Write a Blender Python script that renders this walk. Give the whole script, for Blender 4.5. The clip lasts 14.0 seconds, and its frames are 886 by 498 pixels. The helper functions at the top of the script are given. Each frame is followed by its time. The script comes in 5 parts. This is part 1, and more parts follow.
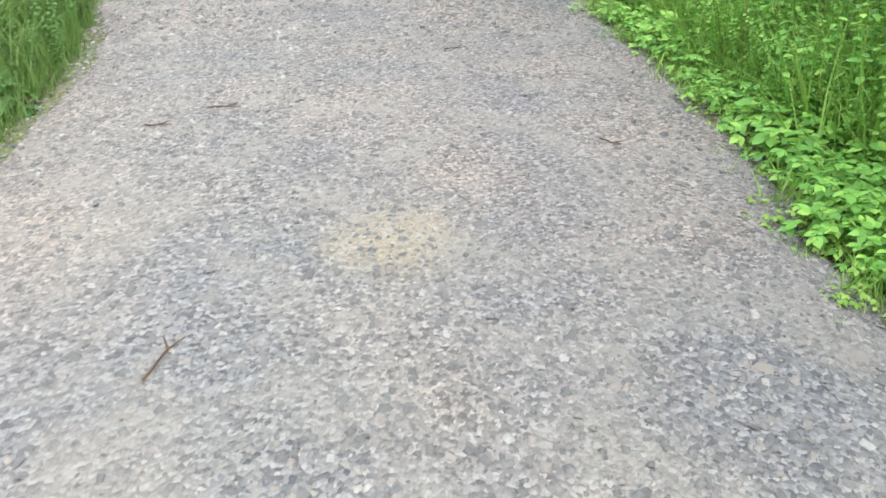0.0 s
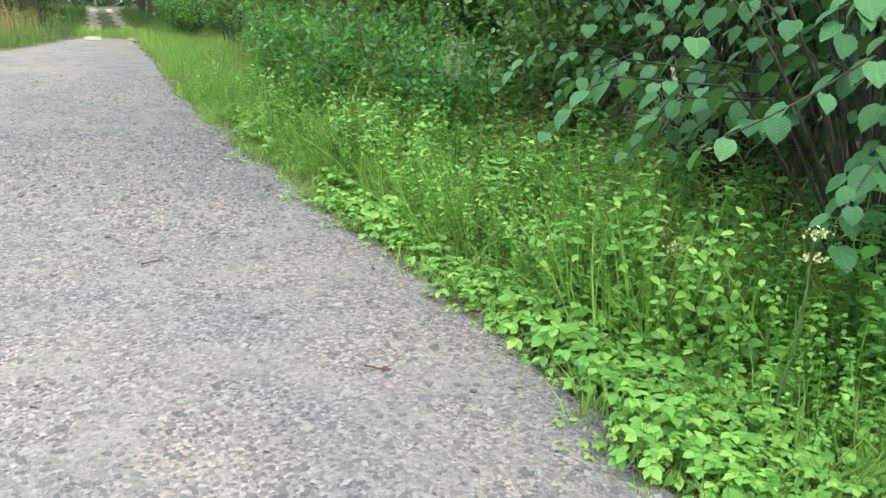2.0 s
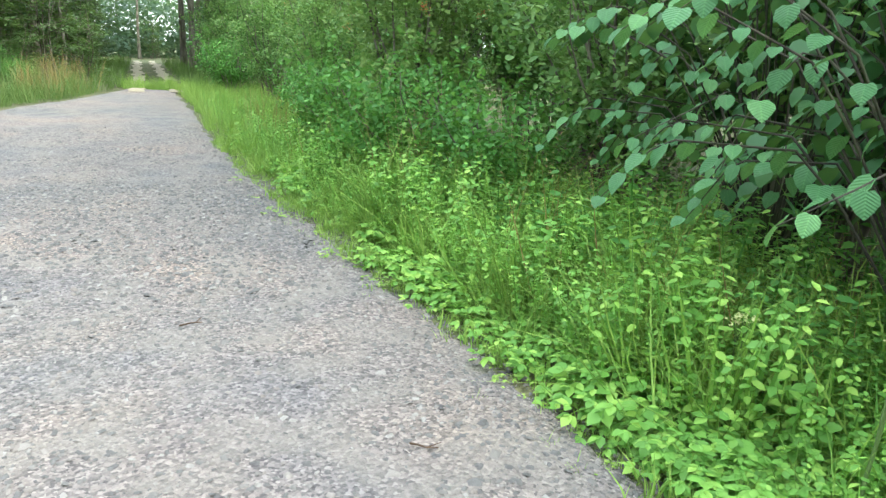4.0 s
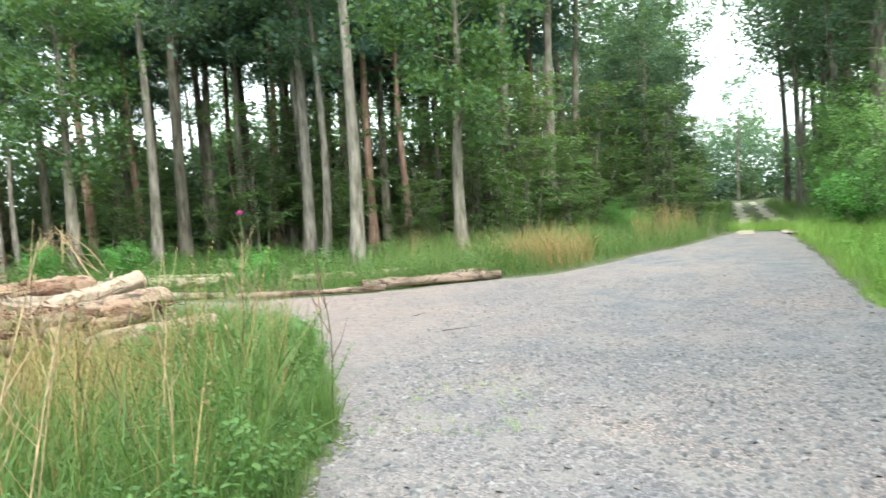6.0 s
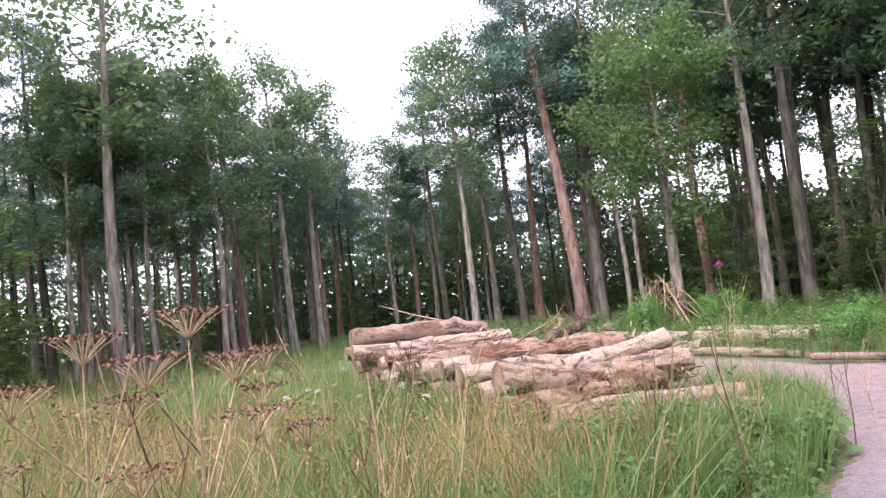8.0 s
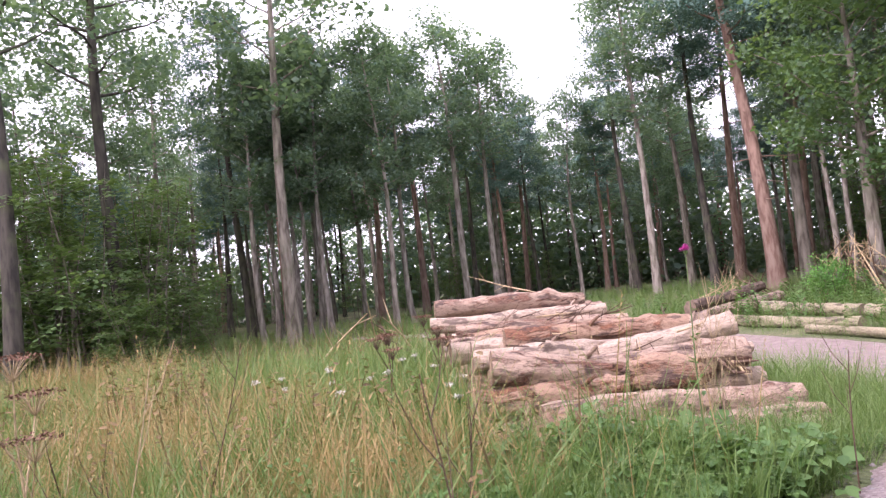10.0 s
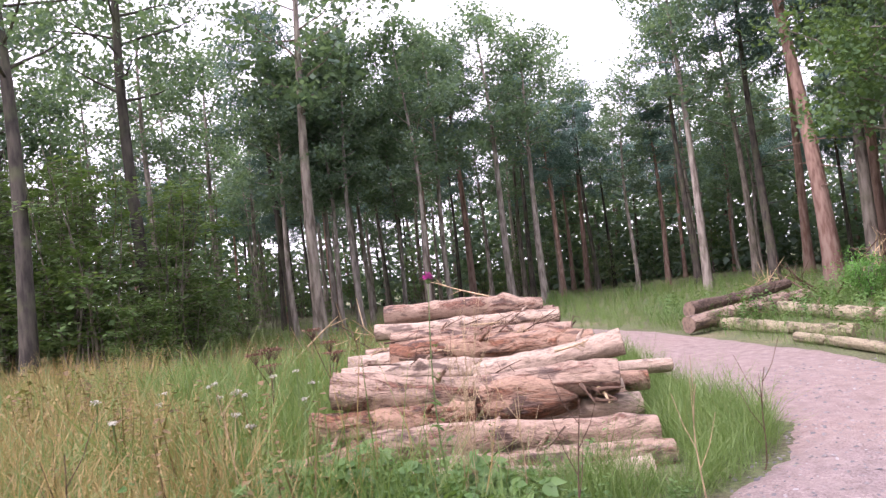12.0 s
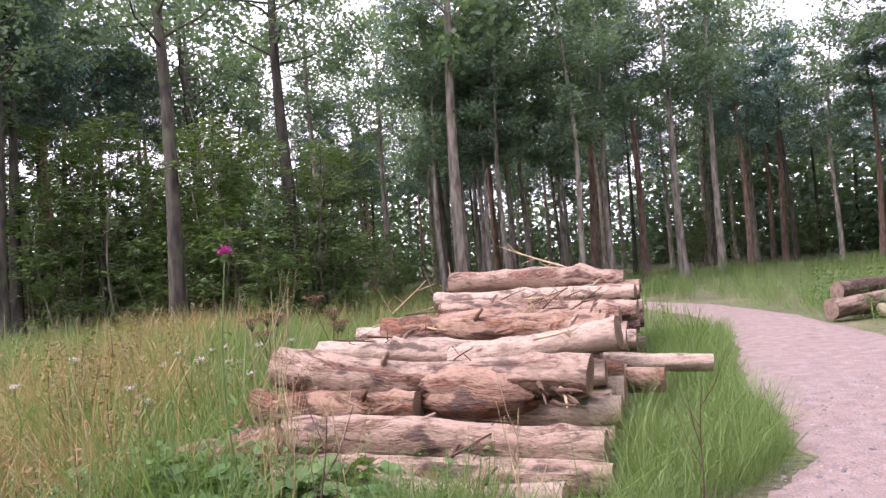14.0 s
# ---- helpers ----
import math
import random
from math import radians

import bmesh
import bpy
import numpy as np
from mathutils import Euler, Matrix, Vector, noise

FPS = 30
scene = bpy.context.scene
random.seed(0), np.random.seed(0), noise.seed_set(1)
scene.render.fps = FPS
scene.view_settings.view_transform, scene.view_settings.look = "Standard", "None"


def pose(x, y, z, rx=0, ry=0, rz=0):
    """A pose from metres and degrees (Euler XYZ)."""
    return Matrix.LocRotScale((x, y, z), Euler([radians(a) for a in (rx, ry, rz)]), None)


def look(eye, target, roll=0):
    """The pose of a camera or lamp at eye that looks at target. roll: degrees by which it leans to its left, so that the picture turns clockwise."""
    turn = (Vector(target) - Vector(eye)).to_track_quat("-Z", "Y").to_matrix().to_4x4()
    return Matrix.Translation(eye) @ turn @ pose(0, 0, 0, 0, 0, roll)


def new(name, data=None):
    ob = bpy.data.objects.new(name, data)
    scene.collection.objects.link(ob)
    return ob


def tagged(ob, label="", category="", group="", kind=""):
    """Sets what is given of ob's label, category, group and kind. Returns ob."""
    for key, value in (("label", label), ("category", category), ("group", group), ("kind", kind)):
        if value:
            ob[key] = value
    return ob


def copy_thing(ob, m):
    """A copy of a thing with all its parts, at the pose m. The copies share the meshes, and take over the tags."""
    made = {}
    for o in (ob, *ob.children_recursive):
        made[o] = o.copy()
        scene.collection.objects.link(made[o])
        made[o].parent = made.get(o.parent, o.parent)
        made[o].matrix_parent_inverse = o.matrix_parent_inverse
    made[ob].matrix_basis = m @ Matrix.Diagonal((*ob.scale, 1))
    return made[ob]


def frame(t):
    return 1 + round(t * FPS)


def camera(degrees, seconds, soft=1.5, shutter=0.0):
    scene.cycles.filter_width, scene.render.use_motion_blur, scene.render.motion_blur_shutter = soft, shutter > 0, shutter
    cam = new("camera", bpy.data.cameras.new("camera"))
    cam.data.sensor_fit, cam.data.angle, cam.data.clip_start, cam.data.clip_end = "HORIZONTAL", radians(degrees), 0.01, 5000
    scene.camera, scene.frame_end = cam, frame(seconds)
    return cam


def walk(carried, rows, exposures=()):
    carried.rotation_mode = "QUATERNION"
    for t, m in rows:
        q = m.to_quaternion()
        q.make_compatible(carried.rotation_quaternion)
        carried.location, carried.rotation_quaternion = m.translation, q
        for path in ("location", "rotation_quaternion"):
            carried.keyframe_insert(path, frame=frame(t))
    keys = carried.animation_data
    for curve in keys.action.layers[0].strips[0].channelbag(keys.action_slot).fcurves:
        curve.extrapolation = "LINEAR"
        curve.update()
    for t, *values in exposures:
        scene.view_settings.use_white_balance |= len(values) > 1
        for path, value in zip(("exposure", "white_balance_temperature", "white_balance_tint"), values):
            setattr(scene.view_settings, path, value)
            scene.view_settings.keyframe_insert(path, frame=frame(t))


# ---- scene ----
cam = camera(62.04, 14.0, soft=1.35, shutter=0.15)
PATH = [
    (0, pose(-0.000, -0.000, 1.500, 58.89, -0.82, -5.51)),
    (0.5, pose(0.114, 0.306, 1.444, 64.66, 0.72, -12.32)),
    (1, pose(0.173, 0.590, 1.441, 70.97, 0.64, -20.13)),
    (1.5, pose(0.091, 0.831, 1.504, 73.93, -0.66, -28.60)),
    (2, pose(0.034, 0.900, 1.498, 71.60, -2.33, -29.38)),
    (2.2, pose(0.038, 0.900, 1.506, 71.20, -2.71, -28.94)),
    (4.3, pose(0.037, 1.195, 1.546, 76.05, -2.09, -25.85)),
    (4.5, pose(0.044, 1.367, 1.497, 76.62, -1.89, -23.46)),
    (5, pose(0.044, 1.867, 1.521, 78.50, -0.89, -13.51)),
    (5.5, pose(-0.127, 2.348, 1.535, 82.02, 0.68, 0.43)),
    (6, pose(-0.291, 2.791, 1.518, 86.39, 3.48, 16.19)),
    (6.5, pose(-0.319, 3.339, 1.498, 89.89, 5.39, 32.59)),
    (7, pose(-0.160, 3.889, 1.491, 91.45, 6.58, 45.89)),
    (7.3, pose(-0.027, 4.160, 1.501, 92.37, 7.41, 52.38)),
    (7.5, pose(0.044, 4.342, 1.489, 92.38, 6.67, 57.03)),
    (8, pose(0.086, 4.865, 1.504, 93.90, 6.32, 64.93)),
    (8.3, pose(0.114, 5.215, 1.501, 94.70, 7.25, 67.72)),
    (8.5, pose(0.135, 5.464, 1.501, 94.30, 6.75, 69.36)),
    (9, pose(0.182, 6.113, 1.483, 92.96, 7.14, 74.47)),
    (9.2, pose(0.200, 6.359, 1.497, 92.46, 7.01, 76.32)),
    (11.3, pose(0.143, 8.798, 1.518, 92.76, 5.75, 89.81)),
    (11.5, pose(0.096, 9.034, 1.537, 92.26, 5.90, 90.12)),
    (12, pose(-0.079, 9.635, 1.524, 92.20, 6.62, 90.72)),
    (12.5, pose(-0.336, 10.174, 1.509, 92.46, 6.89, 92.90)),
    (13, pose(-0.679, 10.650, 1.497, 91.99, 4.99, 97.96)),
    (13.2, pose(-0.805, 10.818, 1.479, 91.84, 4.31, 99.83)),
    (13.5, pose(-0.992, 11.086, 1.475, 91.51, 3.60, 102.52)),
    (14, pose(-1.270, 11.591, 1.415, 90.68, 4.83, 107.28)),
]
EXPOSURES = [(0.0, 1.55, 6450, 3), (1.0, 1.5, 6400, 2), (2.0, 1.65, 6400, 1), (5.0, 1.75, 6300, 0), (6.5, 1.6, 6250, 0), (7.2, 1.5, 6200, 20), (7.8, 1.45, 6200, 32), (9.0, 1.45, 6250, 37), (14.0, 1.4, 6350, 38)]
walk(cam, PATH, EXPOSURES)

# ---- sky and light: an overcast summer day ----
world = bpy.data.worlds.new("overcast_sky")
scene.world = world
world.use_nodes = True
wn, wl = world.node_tree.nodes, world.node_tree.links
sky = wn.new("ShaderNodeTexSky")
sky.sky_type = "NISHITA"
sky.sun_disc = False
sky.sun_elevation, sky.sun_rotation = radians(50), radians(140)
sky.dust_density, sky.ozone_density = 6.0, 1.0
cloud = wn.new("ShaderNodeMix")
cloud.data_type = "RGBA"
cloud.inputs["Factor"].default_value = 0.8
cloud.inputs["B"].default_value = (10.2, 10.6, 11.0, 1)
wl.new(sky.outputs[0], cloud.inputs["A"])
wl.new(cloud.outputs["Result"], wn["Background"].inputs[0])
wn["Background"].inputs[1].default_value = 0.12
sun = new("sun", bpy.data.lights.new("sun", "SUN"))
sun.data.energy, sun.data.angle, sun.data.color = 1.6, radians(25), (1.0, 0.96, 0.9)
sun.matrix_world = look((0, 0, 20), (-11, 13, 0))


# ---- materials ----
def material(name):
    m = bpy.data.materials.new(name)
    m.use_nodes = True
    return m, m.node_tree.nodes, m.node_tree.links, m.node_tree.nodes["Principled BSDF"]


def ramp(n, stops):
    r = n.new("ShaderNodeValToRGB")
    e = r.color_ramp.elements
    while len(e) < len(stops):
        e.new(0.5)
    for el, (p, c) in zip(e, stops):
        el.position, el.color = p, (*c, 1)
    return r


def noise_tex(n, l, scale, detail=4.0, stretch=None, coords="Object"):
    t = n.new("ShaderNodeTexNoise")
    t.inputs["Scale"].default_value, t.inputs["Detail"].default_value = scale, detail
    co = n.new("ShaderNodeTexCoord")
    if stretch:
        mp = n.new("ShaderNodeMapping")
        mp.inputs["Scale"].default_value = stretch
        l.new(co.outputs[coords], mp.inputs[0])
        l.new(mp.outputs[0], t.inputs["Vector"])
    else:
        l.new(co.outputs[coords], t.inputs["Vector"])
    return t


def mix_color(n, l, fac, a, b, blend="MIX"):
    m = n.new("ShaderNodeMix")
    m.data_type, m.blend_type = "RGBA", blend
    for sock, v in ((m.inputs["Factor"], fac), (m.inputs["A"], a), (m.inputs["B"], b)):
        if isinstance(v, (int, float)):
            sock.default_value = v
        elif isinstance(v, tuple):
            sock.default_value = (*v, 1)
        else:
            l.new(v, sock)
    return m.outputs["Result"]


def bump(n, l, p, height, strength, distance):
    b = n.new("ShaderNodeBump")
    b.inputs["Strength"].default_value, b.inputs["Distance"].default_value = strength, distance
    l.new(height, b.inputs["Height"])
    l.new(b.outputs[0], p.inputs["Normal"])


def leaf_material(name, dark, mid, light, translucent=0.3, rough=0.5, single=False):
    """Foliage: every leaf its own shade, patches of tone over the plant, light passing through."""
    m, n, l, p = material(name)
    geo = n.new("ShaderNodeObjectInfo" if single else "ShaderNodeNewGeometry")
    r = ramp(n, [(0.0, dark), (0.5, mid), (1.0, light)])
    patch = noise_tex(n, l, 1.3, 3)
    add = n.new("ShaderNodeMath")
    add.operation = "MULTIPLY_ADD"
    add.inputs[1].default_value, add.inputs[2].default_value = 0.6, 0.0
    l.new(geo.outputs["Random" if single else "Random Per Island"], add.inputs[0])
    add2 = n.new("ShaderNodeMath")
    add2.operation = "MULTIPLY_ADD"
    add2.inputs[1].default_value = 0.45
    l.new(patch.outputs["Fac"], add2.inputs[0])
    l.new(add.outputs[0], add2.inputs[2])
    l.new(add2.outputs[0], r.inputs[0])
    l.new(r.outputs[0], p.inputs["Base Color"])
    p.inputs["Roughness"].default_value = rough
    if single:
        co = n.new("ShaderNodeTexCoord")
        sep = n.new("ShaderNodeSeparateXYZ")
        l.new(co.outputs["Object"], sep.inputs[0])
        side = n.new("ShaderNodeMath")
        side.operation = "ABSOLUTE"
        l.new(sep.outputs["X"], side.inputs[0])
        slope = n.new("ShaderNodeMath")
        slope.operation = "MULTIPLY_ADD"
        slope.inputs[1].default_value = -0.75
        l.new(side.outputs[0], slope.inputs[0])
        l.new(sep.outputs["Y"], slope.inputs[2])
        wave = n.new("ShaderNodeMath")
        wave.operation = "SINE"
        freq = n.new("ShaderNodeMath")
        freq.operation = "MULTIPLY"
        freq.inputs[1].default_value = 48
        l.new(slope.outputs[0], freq.inputs[0])
        l.new(freq.outputs[0], wave.inputs[0])
        vein = ramp(n, [(0.8, (1, 1, 1)), (1.0, (1.22, 1.18, 1.1))])
        l.new(wave.outputs[0], vein.inputs[0])
        mid_rib = ramp(n, [(0.012, (1.3, 1.25, 1.15)), (0.03, (1, 1, 1))])
        l.new(side.outputs[0], mid_rib.inputs[0])
        blot = noise_tex(n, l, 5, 6)
        rb = ramp(n, [(0.3, (0.82, 0.84, 0.85)), (0.7, (1.1, 1.1, 1.05))])
        l.new(blot.outputs["Fac"], rb.inputs[0])
        tone = mix_color(n, l, 1.0, r.outputs[0], vein.outputs[0], "MULTIPLY")
        tone = mix_color(n, l, 1.0, tone, mid_rib.outputs[0], "MULTIPLY")
        l.new(mix_color(n, l, 1.0, tone, rb.outputs[0], "MULTIPLY"), p.inputs["Base Color"])
        bump(n, l, p, wave.outputs[0], 0.25, 0.02)
    p.inputs["Specular IOR Level"].default_value = 0.35
    tr = n.new("ShaderNodeBsdfTranslucent")
    l.new(mix_color(n, l, 0.5, r.outputs[0], (0.25, 0.4, 0.05)), tr.inputs["Color"])
    mx = n.new("ShaderNodeMixShader")
    mx.inputs[0].default_value = translucent
    l.new(p.outputs[0], mx.inputs[1])
    l.new(tr.outputs[0], mx.inputs[2])
    l.new(mx.outputs[0], n["Material Output"].inputs["Surface"])
    return m


def bark_material(name, base, crack, low=None, scale=9.0, height=5.0, moss=0.0):
    """Bark with upright cracks; low, if given, is the colour of the trunk's foot, which changes to base at that height."""
    m, n, l, p = material(name)
    t1 = noise_tex(n, l, scale, 6, (1, 1, 0.22))
    r = ramp(n, [(0.36, crack), (0.55, base), (0.75, tuple(min(1, c * 1.35) for c in base))])
    l.new(t1.outputs["Fac"], r.inputs[0])
    col = r.outputs[0]
    if low:
        co = n.new("ShaderNodeTexCoord")
        sep = n.new("ShaderNodeSeparateXYZ")
        l.new(co.outputs["Object"], sep.inputs[0])
        mr = n.new("ShaderNodeMapRange")
        mr.inputs["From Min"].default_value, mr.inputs["From Max"].default_value = height * 0.2, height
        l.new(sep.outputs["Z"], mr.inputs["Value"])
        r2 = ramp(n, [(0.38, crack), (0.6, low)])
        l.new(t1.outputs["Fac"], r2.inputs[0])
        col = mix_color(n, l, mr.outputs[0], r2.outputs[0], col)
    if moss:
        t2 = noise_tex(n, l, 1.7, 4)
        r3 = ramp(n, [(0.5, (0, 0, 0)), (0.68, (moss, moss, moss))])
        l.new(t2.outputs["Fac"], r3.inputs[0])
        col = mix_color(n, l, r3.outputs[0], col, (0.10, 0.12, 0.06))
    info = n.new("ShaderNodeObjectInfo")
    r4 = ramp(n, [(0.0, (0.75, 0.75, 0.75)), (1.0, (1.15, 1.12, 1.1))])
    l.new(info.outputs["Random"], r4.inputs[0])
    l.new(mix_color(n, l, 1.0, col, r4.outputs[0], "MULTIPLY"), p.inputs["Base Color"])
    p.inputs["Roughness"].default_value = 0.9
    bump(n, l, p, t1.outputs["Fac"], 0.8, 0.03)
    return m


def log_material(name, bark, pale, share):
    """Felled pine log: flaking pinkish bark with bare pale streaks along the grain."""
    m, n, l, p = material(name)
    co = n.new("ShaderNodeTexCoord")
    info = n.new("ShaderNodeObjectInfo")
    shift = n.new("ShaderNodeVectorMath")
    shift.operation = "ADD"
    l.new(co.outputs["Object"], shift.inputs[0])
    comb = n.new("ShaderNodeCombineXYZ")
    mul = n.new("ShaderNodeMath")
    mul.operation = "MULTIPLY"
    mul.inputs[1].default_value = 37.0
    l.new(info.outputs["Random"], mul.inputs[0])
    l.new(mul.outputs[0], comb.inputs[1])
    l.new(comb.outputs[0], shift.inputs[1])
    mp = n.new("ShaderNodeMapping")
    mp.inputs["Scale"].default_value = (1, 0.4, 1)
    l.new(shift.outputs[0], mp.inputs[0])
    big = n.new("ShaderNodeTexNoise")
    big.inputs["Scale"].default_value, big.inputs["Detail"].default_value = 3.2, 6
    big.inputs["Distortion"].default_value = 1.2
    big.inputs["Roughness"].default_value = 0.7
    l.new(mp.outputs[0], big.inputs["Vector"])
    mp2 = n.new("ShaderNodeMapping")
    mp2.inputs["Scale"].default_value = (1, 0.36, 1)
    l.new(shift.outputs[0], mp2.inputs[0])
    fine = n.new("ShaderNodeTexNoise")
    fine.inputs["Scale"].default_value, fine.inputs["Detail"].default_value = 38, 12
    fine.inputs["Roughness"].default_value, fine.inputs["Distortion"].default_value = 0.68, 0.8
    l.new(mp2.outputs[0], fine.inputs["Vector"])
    rb = ramp(n, [(0.38, tuple(c * 0.3 for c in bark)), (0.52, bark), (0.72, tuple(min(1, c * 1.5) for c in bark))])
    l.new(fine.outputs["Fac"], rb.inputs[0])
    rp = ramp(n, [(0.33, tuple(c * 0.55 for c in pale)), (0.5, pale), (0.7, tuple(min(1, c * 1.2) for c in pale))])
    l.new(fine.outputs["Fac"], rp.inputs[0])
    mask = ramp(n, [(share - 0.04, (0, 0, 0)), (share + 0.05, (1, 1, 1))])
    l.new(big.outputs["Fac"], mask.inputs[0])
    col = mix_color(n, l, mask.outputs[0], rp.outputs[0], rb.outputs[0])
    spots = n.new("ShaderNodeTexNoise")
    spots.inputs["Scale"].default_value, spots.inputs["Detail"].default_value = 9, 8
    l.new(mp.outputs[0], spots.inputs["Vector"])
    rs = ramp(n, [(0.55, (0, 0, 0)), (0.62, (0.75, 0.75, 0.75))])
    l.new(spots.outputs["Fac"], rs.inputs[0])
    l.new(mix_color(n, l, rs.outputs[0], col, (0.07, 0.045, 0.04)), p.inputs["Base Color"])
    p.inputs["Roughness"].default_value = 0.85
    h = n.new("ShaderNodeMath")
    h.operation = "MULTIPLY_ADD"
    h.inputs[1].default_value = 0.7
    l.new(mask.outputs[0], h.inputs[0])
    l.new(fine.outputs["Fac"], h.inputs[2])
    bump(n, l, p, h.outputs[0], 1.0, 0.035)
    return m


def cut_material():
    m, n, l, p = material("sawn_wood")
    co = n.new("ShaderNodeTexCoord")
    w = n.new("ShaderNodeTexWave")
    w.wave_type, w.rings_direction = "RINGS", "Y"
    w.inputs["Scale"].default_value, w.inputs["Distortion"].default_value, w.inputs["Detail"].default_value = 14, 2.5, 3
    l.new(co.outputs["Object"], w.inputs["Vector"])
    t = noise_tex(n, l, 6, 5)
    r = ramp(n, [(0.0, (0.24, 0.15, 0.095)), (0.6, (0.38, 0.27, 0.185)), (1.0, (0.45, 0.335, 0.24))])
    l.new(w.outputs["Color"], r.inputs[0])
    r2 = ramp(n, [(0.4, (0.45, 0.4, 0.38)), (0.65, (1, 1, 1))])
    l.new(t.outputs["Fac"], r2.inputs[0])
    l.new(mix_color(n, l, 1.0, r.outputs[0], r2.outputs[0], "MULTIPLY"), p.inputs["Base Color"])
    p.inputs["Roughness"].default_value = 0.85
    return m


def gravel_material():
    """Packed grey stone dust with fine chips and pink and sandy patches."""
    m, n, l, p = material("packed_gravel")
    co = n.new("ShaderNodeTexCoord")
    v = n.new("ShaderNodeTexVoronoi")
    v.inputs["Scale"].default_value = 58
    l.new(co.outputs["Object"], v.inputs["Vector"])
    v2 = n.new("ShaderNodeTexVoronoi")
    v2.inputs["Scale"].default_value = 26
    l.new(co.outputs["Object"], v2.inputs["Vector"])
    sep = n.new("ShaderNodeSeparateColor")
    l.new(v.outputs["Color"], sep.inputs[0])
    r = ramp(n, [(0.0, (0.098, 0.095, 0.106)), (0.45, (0.191, 0.182, 0.188)), (0.8, (0.255, 0.242, 0.247)), (1.0, (0.325, 0.311, 0.313))])
    l.new(sep.outputs[0], r.inputs[0])
    patch = noise_tex(n, l, 0.9, 5)
    rp = ramp(n, [(0.36, (0.88, 0.88, 0.92)), (0.52, (1.05, 1.0, 0.97)), (0.68, (1.22, 1.11, 1.0))])
    l.new(patch.outputs["Fac"], rp.inputs[0])
    col = mix_color(n, l, 1.0, r.outputs[0], rp.outputs[0], "MULTIPLY")
    wide = noise_tex(n, l, 0.22, 3)
    rw = ramp(n, [(0.4, (0.88, 0.92, 0.95)), (0.6, (1.1, 1.02, 1.0))])
    l.new(wide.outputs["Fac"], rw.inputs[0])
    col = mix_color(n, l, 1.0, col, rw.outputs[0], "MULTIPLY")
    dust = noise_tex(n, l, 2.3, 6)
    rd = ramp(n, [(0.46, (0, 0, 0)), (0.64, (0.7, 0.7, 0.7))])
    l.new(dust.outputs["Fac"], rd.inputs[0])
    col = mix_color(n, l, rd.outputs[0], col, (0.245, 0.226, 0.217))
    sep2 = n.new("ShaderNodeSeparateXYZ")
    l.new(co.outputs["Object"], sep2.inputs[0])
    west = n.new("ShaderNodeMapRange")
    west.inputs["From Min"].default_value, west.inputs["From Max"].default_value = -0.5, -6.0
    west.inputs["To Max"].default_value = 0.72
    l.new(sep2.outputs["X"], west.inputs["Value"])
    earth = noise_tex(n, l, 7, 7)
    re_ = ramp(n, [(0.3, (0.192, 0.132, 0.114)), (0.55, (0.264, 0.194, 0.170)), (0.75, (0.336, 0.260, 0.232))])
    l.new(earth.outputs["Fac"], re_.inputs[0])
    col = mix_color(n, l, west.outputs[0], col, re_.outputs[0])
    spot = n.new("ShaderNodeVectorMath")
    spot.operation = "DISTANCE"
    l.new(co.outputs["Object"], spot.inputs[0])
    spot.inputs[1].default_value = (0.10, 2.58, 0)
    near = n.new("ShaderNodeMath")
    near.operation = "MULTIPLY_ADD"
    l.new(dust.outputs["Fac"], near.inputs[0])
    near.inputs[1].default_value = 0.5
    l.new(spot.outputs["Value"], near.inputs[2])
    rs_ = ramp(n, [(0.35, (0.6, 0.6, 0.6)), (0.62, (0, 0, 0))])
    l.new(near.outputs[0], rs_.inputs[0])
    col = mix_color(n, l, rs_.outputs[0], col, (0.33, 0.275, 0.2))
    l.new(col, p.inputs["Base Color"])
    p.inputs["Roughness"].default_value = 0.95
    h = n.new("ShaderNodeMath")
    h.operation = "ADD"
    l.new(v.outputs["Distance"], h.inputs[0])
    l.new(v2.outputs["Distance"], h.inputs[1])
    bump(n, l, p, h.outputs[0], 0.6, -0.02)
    return m


def stone_material(name, single=False):
    m, n, l, p = material(name)
    geo = n.new("ShaderNodeObjectInfo" if single else "ShaderNodeNewGeometry")
    r = ramp(n, [(0.0, (0.118, 0.113, 0.122)), (0.3, (0.155, 0.150, 0.157)), (0.6, (0.205, 0.194, 0.195)), (0.82, (0.235, 0.207, 0.200)), (1.0, (0.325, 0.312, 0.31))])
    l.new(geo.outputs["Random" if single else "Random Per Island"], r.inputs[0])
    t = noise_tex(n, l, 60, 4)
    rt = ramp(n, [(0.3, (0.8, 0.8, 0.8)), (0.7, (1.1, 1.1, 1.1))])
    l.new(t.outputs["Fac"], rt.inputs[0])
    l.new(mix_color(n, l, 1.0, r.outputs[0], rt.outputs[0], "MULTIPLY"), p.inputs["Base Color"])
    p.inputs["Roughness"].default_value = 0.9
    return m


